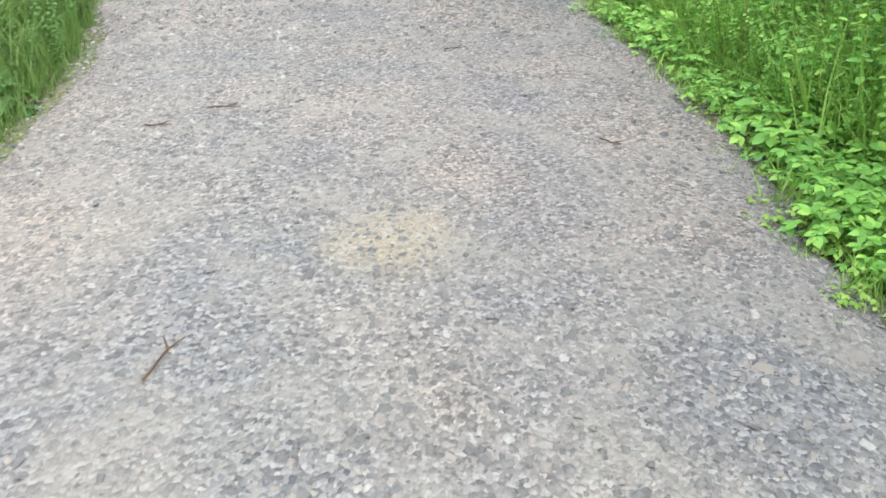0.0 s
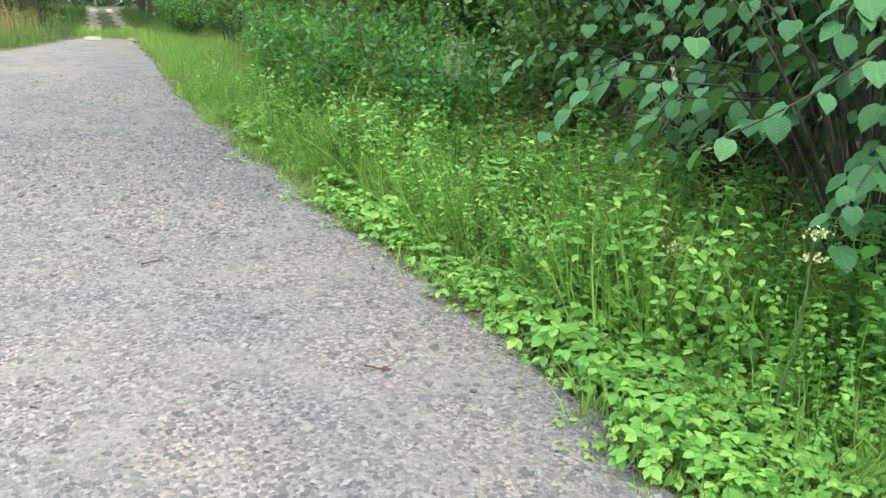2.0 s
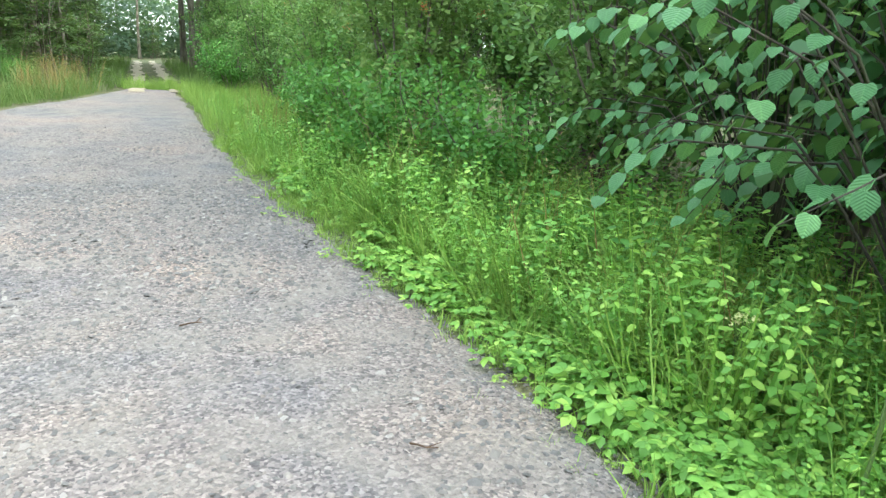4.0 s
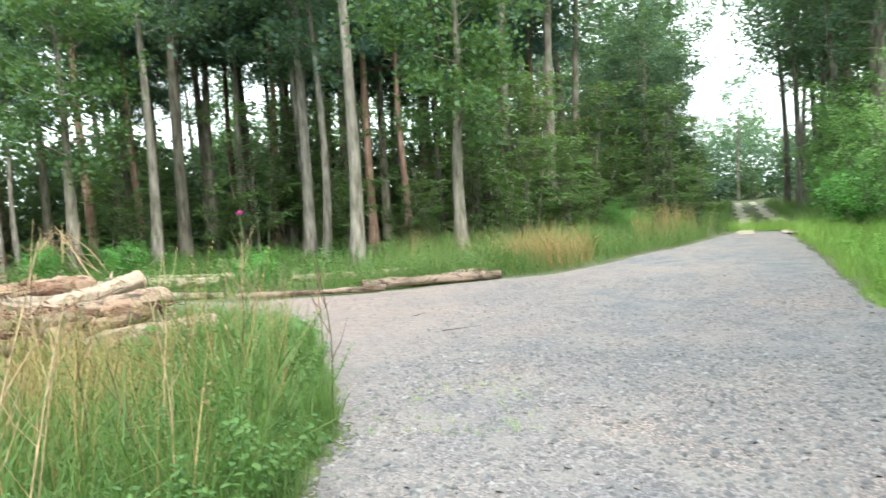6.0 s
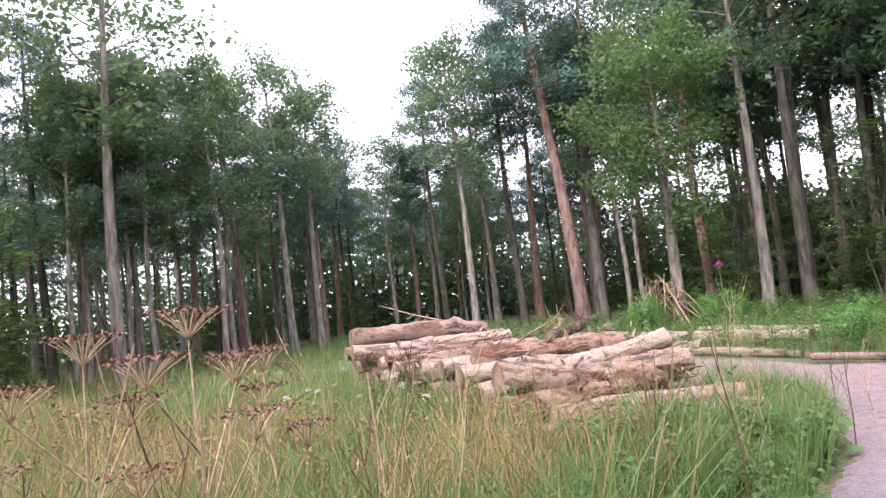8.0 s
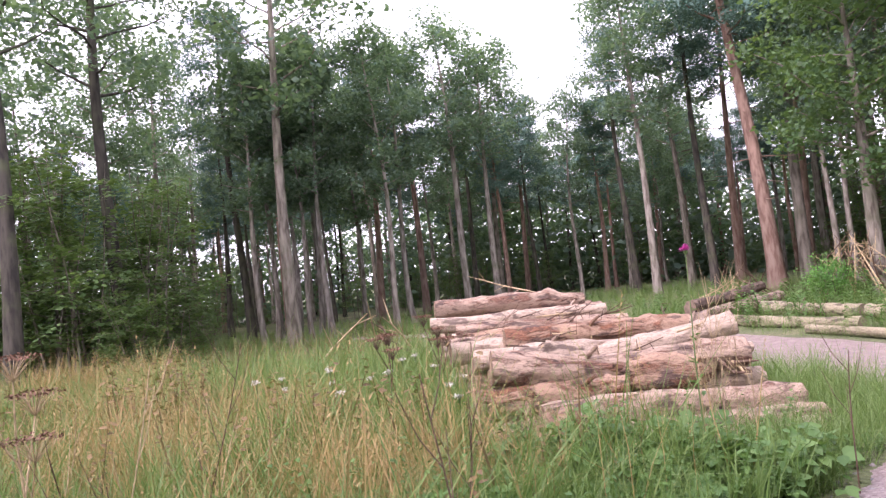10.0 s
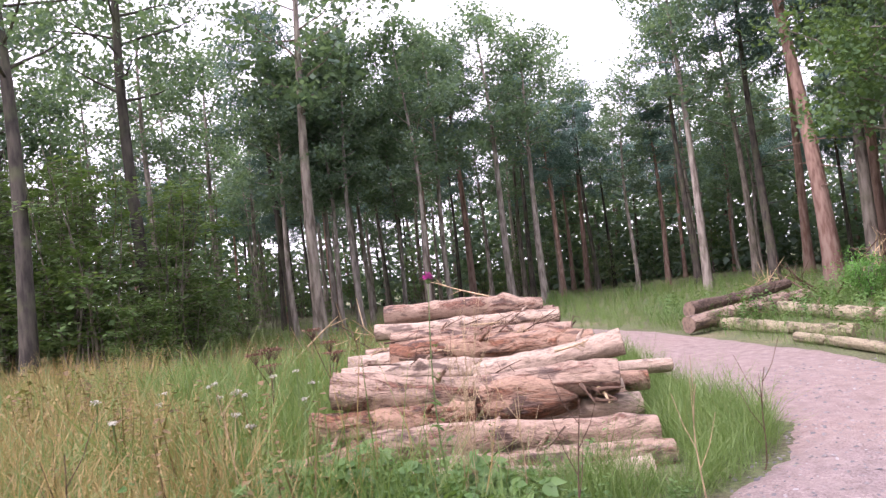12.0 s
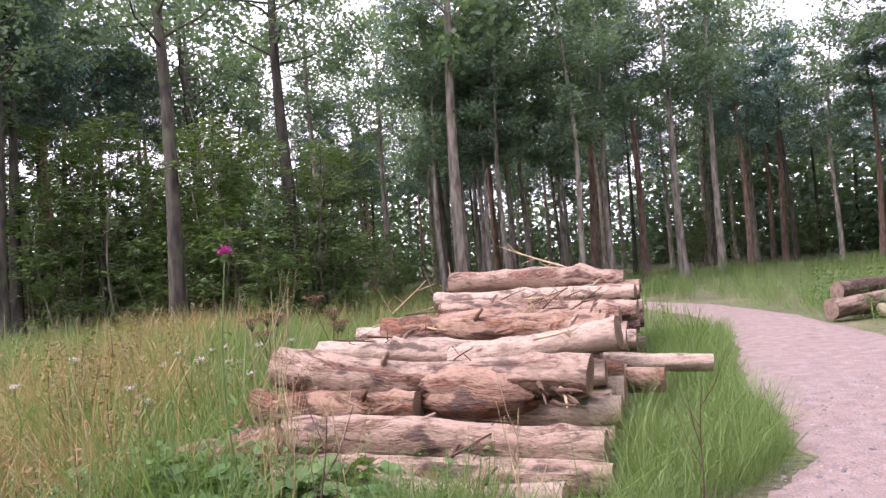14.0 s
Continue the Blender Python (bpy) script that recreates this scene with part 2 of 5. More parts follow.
def soil_material():
    m, n, l, p = material("grassy_soil")
    t = noise_tex(n, l, 0.8, 6)
    r = ramp(n, [(0.3, (0.12, 0.105, 0.065)), (0.5, (0.115, 0.14, 0.06)), (0.65, (0.17, 0.17, 0.085)), (0.8, (0.25, 0.21, 0.14))])
    l.new(t.outputs["Fac"], r.inputs[0])
    t2 = noise_tex(n, l, 22, 6)
    r2 = ramp(n, [(0.3, (0.5, 0.5, 0.5)), (0.7, (1.3, 1.3, 1.3))])
    l.new(t2.outputs["Fac"], r2.inputs[0])
    l.new(mix_color(n, l, 1.0, r.outputs[0], r2.outputs[0], "MULTIPLY"), p.inputs["Base Color"])
    p.inputs["Roughness"].default_value = 1.0
    bump(n, l, p, t2.outputs["Fac"], 1.0, 0.06)
    return m


def plain_material(name, col, rough=0.8, vary=0.25, scale=12):
    m, n, l, p = material(name)
    t = noise_tex(n, l, scale, 5)
    r = ramp(n, [(0.3, tuple(c * (1 - vary) for c in col)), (0.7, tuple(min(1, c * (1 + vary)) for c in col))])
    l.new(t.outputs["Fac"], r.inputs[0])
    l.new(r.outputs[0], p.inputs["Base Color"])
    p.inputs["Roughness"].default_value = rough
    return m


STONE_ONE = stone_material("loose_stone", True)
GRAVEL, STONES, SOIL, SAWN = gravel_material(), stone_material("stone_chips"), soil_material(), cut_material()
SAND = plain_material("pale_sand", (0.384, 0.341, 0.259), 1.0, 0.25, 6)
GRASS = leaf_material("green_grass", (0.125, 0.232, 0.052), (0.253, 0.426, 0.090), (0.505, 0.637, 0.182), 0.3)
FRESH = leaf_material("roadside_grass", (0.063, 0.121, 0.032), (0.121, 0.210, 0.059), (0.219, 0.315, 0.113), 0.3)
MEADOW = leaf_material("meadow_grass", (0.050, 0.118, 0.030), (0.125, 0.210, 0.062), (0.255, 0.310, 0.115), 0.3)
STRAW = leaf_material("dry_grass", (0.190, 0.127, 0.060), (0.363, 0.248, 0.114), (0.518, 0.375, 0.197), 0.25, 0.7)
HERB = leaf_material("herb_leaves", (0.093, 0.235, 0.055), (0.210, 0.450, 0.097), (0.511, 0.744, 0.168), 0.3)
WEED = leaf_material("meadow_weed_leaves", (0.038, 0.093, 0.025), (0.072, 0.162, 0.043), (0.145, 0.246, 0.072), 0.3)
OAKLEAF = leaf_material("oak_leaves", (0.040, 0.089, 0.039), (0.076, 0.147, 0.066), (0.134, 0.223, 0.099), 0.4)
NETTLE = leaf_material("dark_herb_leaves", (0.053, 0.158, 0.042), (0.105, 0.293, 0.074), (0.209, 0.461, 0.105), 0.4)
# same leaf twice: the joined inner foliage has the bush's shade darkened into its colour
LIME_SHADED = leaf_material("broad_shrub_leaves_shaded", (0.032, 0.099, 0.040), (0.063, 0.170, 0.077), (0.116, 0.251, 0.099), 0.28, 0.42)
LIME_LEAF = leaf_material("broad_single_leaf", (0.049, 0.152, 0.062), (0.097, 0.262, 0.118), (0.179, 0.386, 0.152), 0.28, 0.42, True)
SHRUB = leaf_material("undergrowth_leaves", (0.046, 0.092, 0.039), (0.090, 0.161, 0.062), (0.172, 0.259, 0.104), 0.4)
VERGE = leaf_material("verge_shrub_leaves", (0.045, 0.115, 0.040), (0.165, 0.320, 0.110), (0.400, 0.570, 0.220), 0.4)
ROWAN = leaf_material("pale_shrub_leaves", (0.104, 0.215, 0.073), (0.229, 0.370, 0.125), (0.437, 0.566, 0.229), 0.4)
# crown and needle greens lifted towards blue: the forest's haze is in their colour
CROWN = leaf_material("hazy_tree_leaves", (0.046, 0.090, 0.080), (0.094, 0.162, 0.134), (0.195, 0.272, 0.230), 0.48)
NEEDLE = leaf_material("hazy_pine_needles", (0.035, 0.092, 0.084), (0.077, 0.160, 0.138), (0.150, 0.251, 0.212), 0.12, 0.6)
UMBEL_LEAF = leaf_material("withered_leaves", (0.07, 0.045, 0.025), (0.15, 0.095, 0.05), (0.27, 0.18, 0.09), 0.2, 0.8)
BERRY = plain_material("orange_berries", (0.50, 0.17, 0.05), 0.45, 0.3)
PINK = plain_material("pink_petals", (0.62, 0.12, 0.42), 0.6, 0.25, 60)
CREAM = plain_material("cream_petals", (0.58, 0.60, 0.30), 0.7, 0.15, 40)
WHITE = plain_material("white_petals", (0.465, 0.465, 0.390), 0.7, 0.12, 40)
STEM_G = plain_material("green_stems", (0.12, 0.19, 0.06), 0.7)
STEM_D = plain_material("dry_stems", (0.40, 0.30, 0.18), 0.85, 0.35, 25)
STEM_B = plain_material("brown_stems", (0.10, 0.06, 0.04), 0.85, 0.35, 25)
UMBEL = plain_material("brown_seed_heads", (0.17, 0.088, 0.058), 0.9, 0.4, 40)
GREY_BARK = bark_material("grey_bark", (0.233, 0.210, 0.178), (0.090, 0.076, 0.061), moss=0.5)
PALE_BARK = bark_material("pale_bark", (0.276, 0.251, 0.222), (0.124, 0.106, 0.088), moss=0.4)
PINE_BARK = bark_material("pine_bark", (0.290, 0.190, 0.150), (0.155, 0.090, 0.068), low=(0.250, 0.182, 0.150), height=4.5)
DARK_BARK = bark_material("dark_bark", (0.070, 0.063, 0.052), (0.028, 0.025, 0.022), moss=0.6)
LOGS = [
    log_material("log_bark_pink", (0.215, 0.108, 0.074), (0.410, 0.295, 0.225), 0.55),
    log_material("log_bark_pale", (0.205, 0.122, 0.086), (0.455, 0.350, 0.275), 0.62),
    log_material("log_bark_orange", (0.240, 0.108, 0.062), (0.385, 0.250, 0.175), 0.53),
]
LOG_GREY = log_material("log_bark_grey", (0.112, 0.075, 0.056), (0.232, 0.165, 0.128), 0.46)
SAWN_OLD = plain_material("weathered_sawn_wood", (0.17, 0.125, 0.095), 0.9, 0.35, 18)
LOG_BROWN = log_material("log_bark_brown", (0.165, 0.100, 0.075), (0.330, 0.240, 0.190), 0.55)
LOG_PALE = log_material("peeled_log", (0.216, 0.180, 0.108), (0.348, 0.300, 0.204), 0.62)


# ---- mesh helpers ----
def grid_mesh(name, verts, quads, mats, smooth=False, index=None):
    verts, quads = np.asarray(verts, dtype=np.float32), np.asarray(quads, dtype=np.int32)
    me = bpy.data.meshes.new(name)
    me.vertices.add(len(verts))
    me.vertices.foreach_set("co", verts.ravel())
    me.loops.add(quads.size)
    me.loops.foreach_set("vertex_index", quads.ravel())
    me.polygons.add(len(quads))
    me.polygons.foreach_set("loop_start", np.arange(0, quads.size, 4, dtype=np.int32))
    for m in mats:
        me.materials.append(m)
    if index is not None:
        me.polygons.foreach_set("material_index", np.asarray(index, dtype=np.int32))
    if smooth:
        me.polygons.foreach_set("use_smooth", np.ones(len(quads), dtype=bool))
    me.update(calc_edges=True)
    return me


class Geo:
    """Collects pieces of four-cornered faces for one mesh."""

    def __init__(self):
        self.v, self.q, self.n = [], [], 0

    def add(self, verts, quads):
        self.v.append(np.asarray(verts, dtype=float).reshape(-1, 3))
        self.q.append(np.asarray(quads, dtype=int).reshape(-1, 4) + self.n)
        self.n += len(self.v[-1])
        return self

    def mesh(self, name, mats, smooth=False):
        return grid_mesh(name, np.concatenate(self.v), np.concatenate(self.q), mats if isinstance(mats, list) else [mats], smooth)

    def part(self, name, mats, parent=None, label="", smooth=False):
        ob = new(name, self.mesh(name, mats, smooth))
        if parent is not None:
            ob.parent = parent
        return tagged(ob, label)


def root(name, m, label, category, group=""):
    ob = new(name)
    ob.matrix_basis = m
    ob.empty_display_size = 0.1
    return tagged(ob, label, category, group)


def tube(points, radii, seg=8, caps=True):
    """A round tube along points."""
    pts, rad = np.asarray(points, dtype=float), np.asarray(radii, dtype=float)
    tan = np.gradient(pts, axis=0)
    tan /= np.linalg.norm(tan, axis=1)[:, None] + 1e-9
    ref = np.where(np.abs(tan[:, 2:3]) > 0.9, np.array([[1.0, 0, 0]]), np.array([[0, 0, 1.0]]))
    if (np.abs(tan[:, 2]) > 0.9).any():
        ref = np.repeat(np.array([[1.0, 0.05, 0]]), len(pts), 0)
    a = np.cross(tan, ref)
    a /= np.linalg.norm(a, axis=1)[:, None] + 1e-9
    b = np.cross(tan, a)
    ang = np.arange(seg) / seg * 2 * math.pi
    ring = pts[:, None] + rad[:, None, None] * (a[:, None] * np.cos(ang)[None, :, None] + b[:, None] * np.sin(ang)[None, :, None])
    i, j = np.meshgrid(np.arange(len(pts) - 1), np.arange(seg), indexing="ij")
    k = (j + 1) % seg
    quads = np.stack([i * seg + j, (i + 1) * seg + j, (i + 1) * seg + k, i * seg + k], -1).reshape(-1, 4)
    verts = ring.reshape(-1, 3)
    if caps:
        h = seg // 2
        for r0 in (0, (len(pts) - 1) * seg):
            more = [[r0 + c, r0 + c + 1, r0 + (seg - c - 2), r0 + (seg - c - 1)] for c in range(h - 1)]
            quads = np.concatenate([quads, np.array(more)]) if more else quads
    return verts, quads


def turn(yaw, tilt, roll):
    """Arrays of rotations: roll about y, tilt about x, then yaw about z."""
    cy, sy, ct, st, cr, sr = np.cos(yaw), np.sin(yaw), np.cos(tilt), np.sin(tilt), np.cos(roll), np.sin(roll)
    z, o = np.zeros_like(yaw), np.ones_like(yaw)
    rz = np.stack([cy, -sy, z, sy, cy, z, z, z, o], -1).reshape(-1, 3, 3)
    rx = np.stack([o, z, z, z, ct, -st, z, st, ct], -1).reshape(-1, 3, 3)
    ry = np.stack([cr, z, sr, z, o, z, -sr, z, cr], -1).reshape(-1, 3, 3)
    return rz @ rx @ ry


def scatter(template, pos, rot, size):
    """Copies of a small template joined into one set of vertices and faces."""
    tv, tq = template
    size = np.asarray(size, dtype=float)
    size = size[:, None, None] if size.ndim == 1 else size[:, None, :]
    v = np.einsum("nij,nkj->nki", rot, tv[None] * size) + np.asarray(pos)[:, None]
    q = tq[None] + (np.arange(len(pos)) * len(tv))[:, None, None]
    return v.reshape(-1, 3), q.reshape(-1, 4)


RNG = np.random.default_rng(7)


def uni(a, b, n=None):
    return RNG.uniform(a, b, n)


# leaf shapes: base at the origin, tip along +y, length 1
DIAMOND = (np.array([(0, 0, 0), (0.34, 0.45, 0.05), (0, 1, -0.12), (-0.34, 0.45, 0.05)]), np.array([(0, 1, 2, 3)]))
OVAL = (
    np.array([(0, 0, 0), (0.26, 0.22, 0.05), (0.27, 0.62, 0.04), (0, 1, -0.10), (-0.27, 0.62, 0.04), (-0.26, 0.22, 0.05)]),
    np.array([(0, 1, 2, 3), (0, 3, 4, 5)]),
)
HEART = (
    np.array([(0, 0, 0), (0, 0.33, 0.0), (0, 0.68, -0.02), (0, 1.02, -0.16),
              (0.24, -0.05, 0.04), (0.45, 0.20, 0.09), (0.45, 0.52, 0.06), (0.25, 0.82, -0.03),
              (-0.25, -0.04, 0.05), (-0.44, 0.22, 0.06), (-0.46, 0.50, 0.04), (-0.26, 0.80, -0.02)]),
    np.array([(0, 4, 5, 1), (1, 5, 6, 2), (2, 6, 7, 3), (0, 1, 9, 8), (1, 2, 10, 9), (2, 3, 11, 10)]),
)


def blade_shape(bend, width):
    return (
        np.array([(-width, 0, 0), (width, 0, 0), (-width * 0.8, bend * 0.3, 0.55), (width * 0.8, bend * 0.3, 0.55),
                  (-width * 0.12, bend, 0.97), (width * 0.12, bend, 0.97)]),
        np.array([(0, 1, 3, 2), (2, 3, 5, 4)]),
    )


def tuft(count, spread, bend, width):
    """A tuft of grass blades one metre high."""
    v, q, base = [], [], 0
    for i in range(count):
        tv, tq = blade_shape(uni(0.1, bend), width * uni(0.7, 1.3))
        r = turn(np.array([uni(0, 6.28)]), np.array([uni(-0.12, 0.12)]), np.array([uni(-0.1, 0.1)]))[0]
        p = np.array([uni(-spread, spread), uni(-spread, spread), 0])
        v.append((tv * uni(0.55, 1.05)) @ r.T + p)
        q.append(tq + base)
        base += len(tv)
    return np.concatenate(v), np.concatenate(q)


def seeded_stem():
    """A tall dry grass stem with a loose seed head, one metre high."""
    v, q, base = [], [], 0
    tv, tq = blade_shape(0.12, 0.004)
    v.append(tv), q.append(tq)
    base = len(tv)
    for i in range(9):
        h = 0.72 + 0.26 * i / 8
        r = turn(np.array([uni(0, 6.28)]), np.array([uni(0.5, 1.0)]), np.array([0.0]))[0]
        d = DIAMOND[0] * np.array([0.009, 0.030, 0.02])
        v.append(d @ r.T + np.array([0, 0.12 * (h - 0.5) * 2 * 0.7, h]))
        q.append(DIAMOND[1] + base)
        base += 4
    return np.concatenate(v), np.concatenate(q)


def spray(leaf, count, radius, length):
    """A twig's worth of leaves round the origin."""
    v, q, base = [], [], 0
    for i in range(count):
        r = turn(np.array([uni(0, 6.28)]), np.array([uni(-0.7, 0.5)]), np.array([uni(-0.6, 0.6)]))[0]
        p = np.array([uni(-1, 1), uni(-1, 1), uni(-0.7, 0.7)]) * radius
        v.append((leaf[0] * length * uni(0.7, 1.25)) @ r.T + p)
        q.append(leaf[1] + base)
        base += len(leaf[0])
    return np.concatenate(v), np.concatenate(q)


def herb(leaves, height, length, leaf=None):
    """A small upright plant: leaves in pairs up a thin stem."""
    leaf = leaf or OVAL
    v, q = [], []
    sv, sq = blade_shape(0.08, 0.012)
    v.append(sv * np.array([1, 1, height])), q.append(sq)
    base = len(sv)
    for i in range(leaves):
        h = height * (0.25 + 0.75 * i / max(1, leaves - 1))
        r = turn(np.array([i * 2.4 + uni(-0.4, 0.4)]), np.array([uni(-0.35, 0.35)]), np.array([uni(-0.3, 0.3)]))[0]
        v.append((leaf[0] * length * uni(0.7, 1.2)) @ r.T + np.array([0, 0.08 * h, h]))
        q.append(leaf[1] + base)
        base += len(leaf[0])
    return np.concatenate(v), np.concatenate(q)


def any_turn(n, tilt=0.5):
    return turn(uni(0, 6.283, n), uni(-tilt, tilt, n), uni(-tilt, tilt, n))


def stuff(name, geo, mats, label, category):
    return tagged(geo.part(name, mats), label, category, kind="stuff")


# ---- the plan: gravel road with a bend to the west, a grassy track straight on ----
RIGHT = [(1.65, -14), (1.7, 0), (1.78, 2.4), (1.95, 3.6), (1.97, 8), (2.1, 11), (2.35, 15), (2.75, 18.5), (3.2, 24), (3.5, 28)]
FAR = [(2.1, 28.5), (0.3, 23.2), (-0.7, 21.4), (-1.4, 19.2), (-2.3, 17.4), (-3.6, 16.4), (-5.4, 15.0), (-7.4, 14.2), (-9.3, 14.5), (-12, 14.05),
       (-15, 13.4), (-17.5, 12.4), (-21, 9.6), (-26, 5)]
INNER = [(-27, 3.5), (-22, 7.8), (-18.6, 10.4), (-15.5, 11.9), (-12.5, 12.35), (-10, 12.2), (-8.8, 12.15), (-7.3, 12.3), (-6.4, 12.35), (-5.4, 11.85),
         (-4.6, 11.0), (-3.75, 9.8), (-3.0, 8.5), (-2.35, 7.35), (-2.1, 6.3), (-1.88, 5.2), (-1.8, 3.4), (-1.85, 0), (-1.9, -14)]
ROAD = np.array(RIGHT + FAR + INNER)


def road_depth(x, y):
    """How far (x, y) lies inside the gravel; negative outside it."""
    x, y = np.asarray(x, dtype=float), np.asarray(y, dtype=float)
    best, inside = np.full(x.shape, 1e9), np.zeros(x.shape, dtype=bool)
    for (ax, ay), (bx, by) in zip(ROAD, np.roll(ROAD, -1, axis=0)):
        dx, dy = bx - ax, by - ay
        t = np.clip(((x - ax) * dx + (y - ay) * dy) / (dx * dx + dy * dy), 0, 1)
        best = np.minimum(best, np.hypot(x - ax - t * dx, y - ay - t * dy))
        cross = (ay > y) != (by > y)
        inside ^= cross & (x < ax + (y - ay) * dx / (dy if abs(dy) > 1e-9 else 1e-9))
    return np.where(inside, best, -best)


def ripple(x, y, s):
    return np.sin(x * 1.7 * s + 0.6 * np.sin(y * 2.3 * s)) * np.sin(y * 1.3 * s + 0.8 * np.sin(x * 1.9 * s + 1.0))


def ground_height(x, y):
    x, y = np.asarray(x, dtype=float), np.asarray(y, dtype=float)
    d = -road_depth(x, y)
    s = np.clip((d - 0.05) / 1.2, 0, 1)
    bank = np.clip((x - 2.6) / 2.5, 0, 1) * np.clip((20 - y) / 6, 0, 1) * 0.12
    return -0.035 + s * (0.03 * ripple(x, y, 1.0) + 0.05 * ripple(x + 5, y, 0.35) - 0.03) + bank


def sheet(name, xs, ys, height, mat, label, keep=None):
    gx, gy = np.meshgrid(xs, ys, indexing="ij")
    verts = np.stack([gx, gy, height(gx, gy)], -1).reshape(-1, 3)
    i, j = np.meshgrid(np.arange(len(xs) - 1), np.arange(len(ys) - 1), indexing="ij")
    w = len(ys)
    quads = np.stack([i * w + j, (i + 1) * w + j, (i + 1) * w + j + 1, i * w + j + 1], -1).reshape(-1, 4)
    if keep is not None:
        k = keep(gx, gy).ravel()
        quads = quads[k[quads].any(1)]
        used = np.unique(quads)
        lut = np.zeros(len(verts), dtype=int)
        lut[used] = np.arange(len(used))
        verts, quads = verts[used], lut[quads]
    ob = new(name, grid_mesh(name, verts, quads, [mat], True))
    return tagged(ob, label, kind="structure")


def spaced(*stops):
    out = []
    for a, b, step in stops:
        out.append(np.arange(a, b, step))
    return np.concatenate(out + [[stops[-1][1]]])


sheet("ground", spaced((-2000, -200, 300), (-200, -40, 20), (-40, -24, 1.0), (-24, 8, 0.25), (8, 40, 2), (40, 200, 20), (200, 2000, 300)),
      spaced((-2000, -200, 300), (-200, -16, 23), (-16, -4, 1), (-4, 24, 0.25), (24, 60, 2), (60, 200, 20), (200, 2000, 300)),
      ground_height, SOIL, "uneven soil with short grass under the meadow and forest")


def road_height(x, y):
    d = road_depth(x, y) + 0.05 * ripple(x, y, 2.1) + 0.04 * ripple(x, y, 6.0)
    s = np.clip(d / 0.22, -1, 1)
    return 0.03 * s - 0.03 + 0.008 * ripple(x, y, 3.0) * np.clip(s, 0, 1) - 0.06 * np.clip(-s, 0, 1)


sheet("road", spaced((-28, -10, 0.3), (-10, 4.2, 0.1)), spaced((-14, -1, 0.5), (-1, 17, 0.1), (17, 29, 0.3)), road_height, GRAVEL,
      "packed grey gravel forest road with pinkish and sandy patches", keep=lambda x, y: road_depth(x, y) > -0.45)
for k, (off, wid) in enumerate(((-0.6, 0.24), (0.6, 0.24))):
    track = Geo()
    ys = np.arange(26.5, 70, 0.5)
    cx = 3.0 + (ys - 28) * 0.09 + off + 0.1 * np.sin(ys * 0.9 + k)
    wob = 0.06 * np.sin(ys * 2.3 + k)
    lo = np.stack([cx - wid - wob, ys, ground_height(cx - wid, ys) + 0.05], -1)
    hi = np.stack([cx + wid - wob, ys, ground_height(cx + wid, ys) + 0.05], -1)
    n_ = len(ys)
    track.add(np.concatenate([lo, hi]), [(i, n_ + i, n_ + i + 1, i + 1) for i in range(n_ - 1)])
    tagged(track.part("track", SAND), "pale sandy wheel rut of a grassy track", kind="structure")

# loose stone chips on the gravel, denser where the walker passes
CHIP = (np.array([(-0.5, -0.36, -0.2), (0.46, -0.42, -0.2), (0.55, 0.33, -0.2), (-0.4, 0.45, -0.2),
                  (-0.3, -0.22, 0.22), (0.28, -0.2, 0.28), (0.25, 0.24, 0.2), (-0.26, 0.2, 0.26)]),
        np.array([(4, 5, 6, 7), (0, 1, 5, 4), (1, 2, 6, 5), (2, 3, 7, 6), (3, 0, 4, 7)]))


def chips(x0, x1, y0, y1, n, small, large, geo):
    x, y = uni(x0, x1, n), uni(y0, y1, n)
    ok = (road_depth(x, y) > -0.1 - 0.25 * RNG.random(n) ** 3) & (ripple(x, y, 0.8) * 0.5 + RNG.random(n) > 0.25)
    x, y = x[ok], y[ok]
    k = len(x)
    s = small * (large / small) ** (RNG.random(k) ** 1.7)
    size = np.stack([s, s * uni(0.6, 1.0, k), s * uni(0.4, 0.75, k)], -1)
    z = np.maximum(road_height(x, y), ground_height(x, y)) + s * 0.06
    geo.add(*scatter(CHIP, np.stack([x, y, z], -1), any_turn(k, 0.5), size))


gravel = Geo()
chips(-2.1, 2.2, 0.3, 5.5, 34000, 0.010, 0.042, gravel)
chips(-2.6, 2.3, 5.5, 10, 20000, 0.015, 0.062, gravel)
chips(-3, 2.6, 8, 16, 9000, 0.02, 0.055, gravel)
chips(-9, -2.5, 8, 16, 8500, 0.012, 0.045, gravel)
stuff("loose_gravel", gravel, STONES, "loose grey and pinkish stone chips on the road", "gravel")


# ---- trees ----
RNG = np.random.default_rng(21)


def smooth_line(a, b, n, wobble):
    """Points from a to b with a gentle wander."""
    a, b = np.asarray(a, dtype=float), np.asarray(b, dtype=float)
    t = np.linspace(0, 1, n)[:, None]
    w = np.stack([np.sin(t[:, 0] * 5 + uni(0, 6)), np.cos(t[:, 0] * 4 + uni(0, 6)), np.zeros(n)], -1) * wobble * np.sqrt(t) * (1 - 0.3 * t)
    w -= w[0]
    return a + (b - a) * t + w


BROAD_SPRAY = spray(DIAMOND, 7, 0.30, 0.17)
FINE_SPRAY = spray(DIAMOND, 8, 0.26, 0.13)
NEEDLE_SPRAY = spray((DIAMOND[0] * np.array([0.3, 1, 1]), DIAMOND[1]), 13, 0.22, 0.20)


def crown_points(tips, per_tip, spread, flat=0.6):
    tips = np.asarray(tips)
    n = len(tips) * per_tip
    p = np.repeat(tips, per_tip, axis=0)
    d = RNG.normal(size=(n, 3)) * np.array([1, 1, flat]) * spread * 0.5
    return p + d


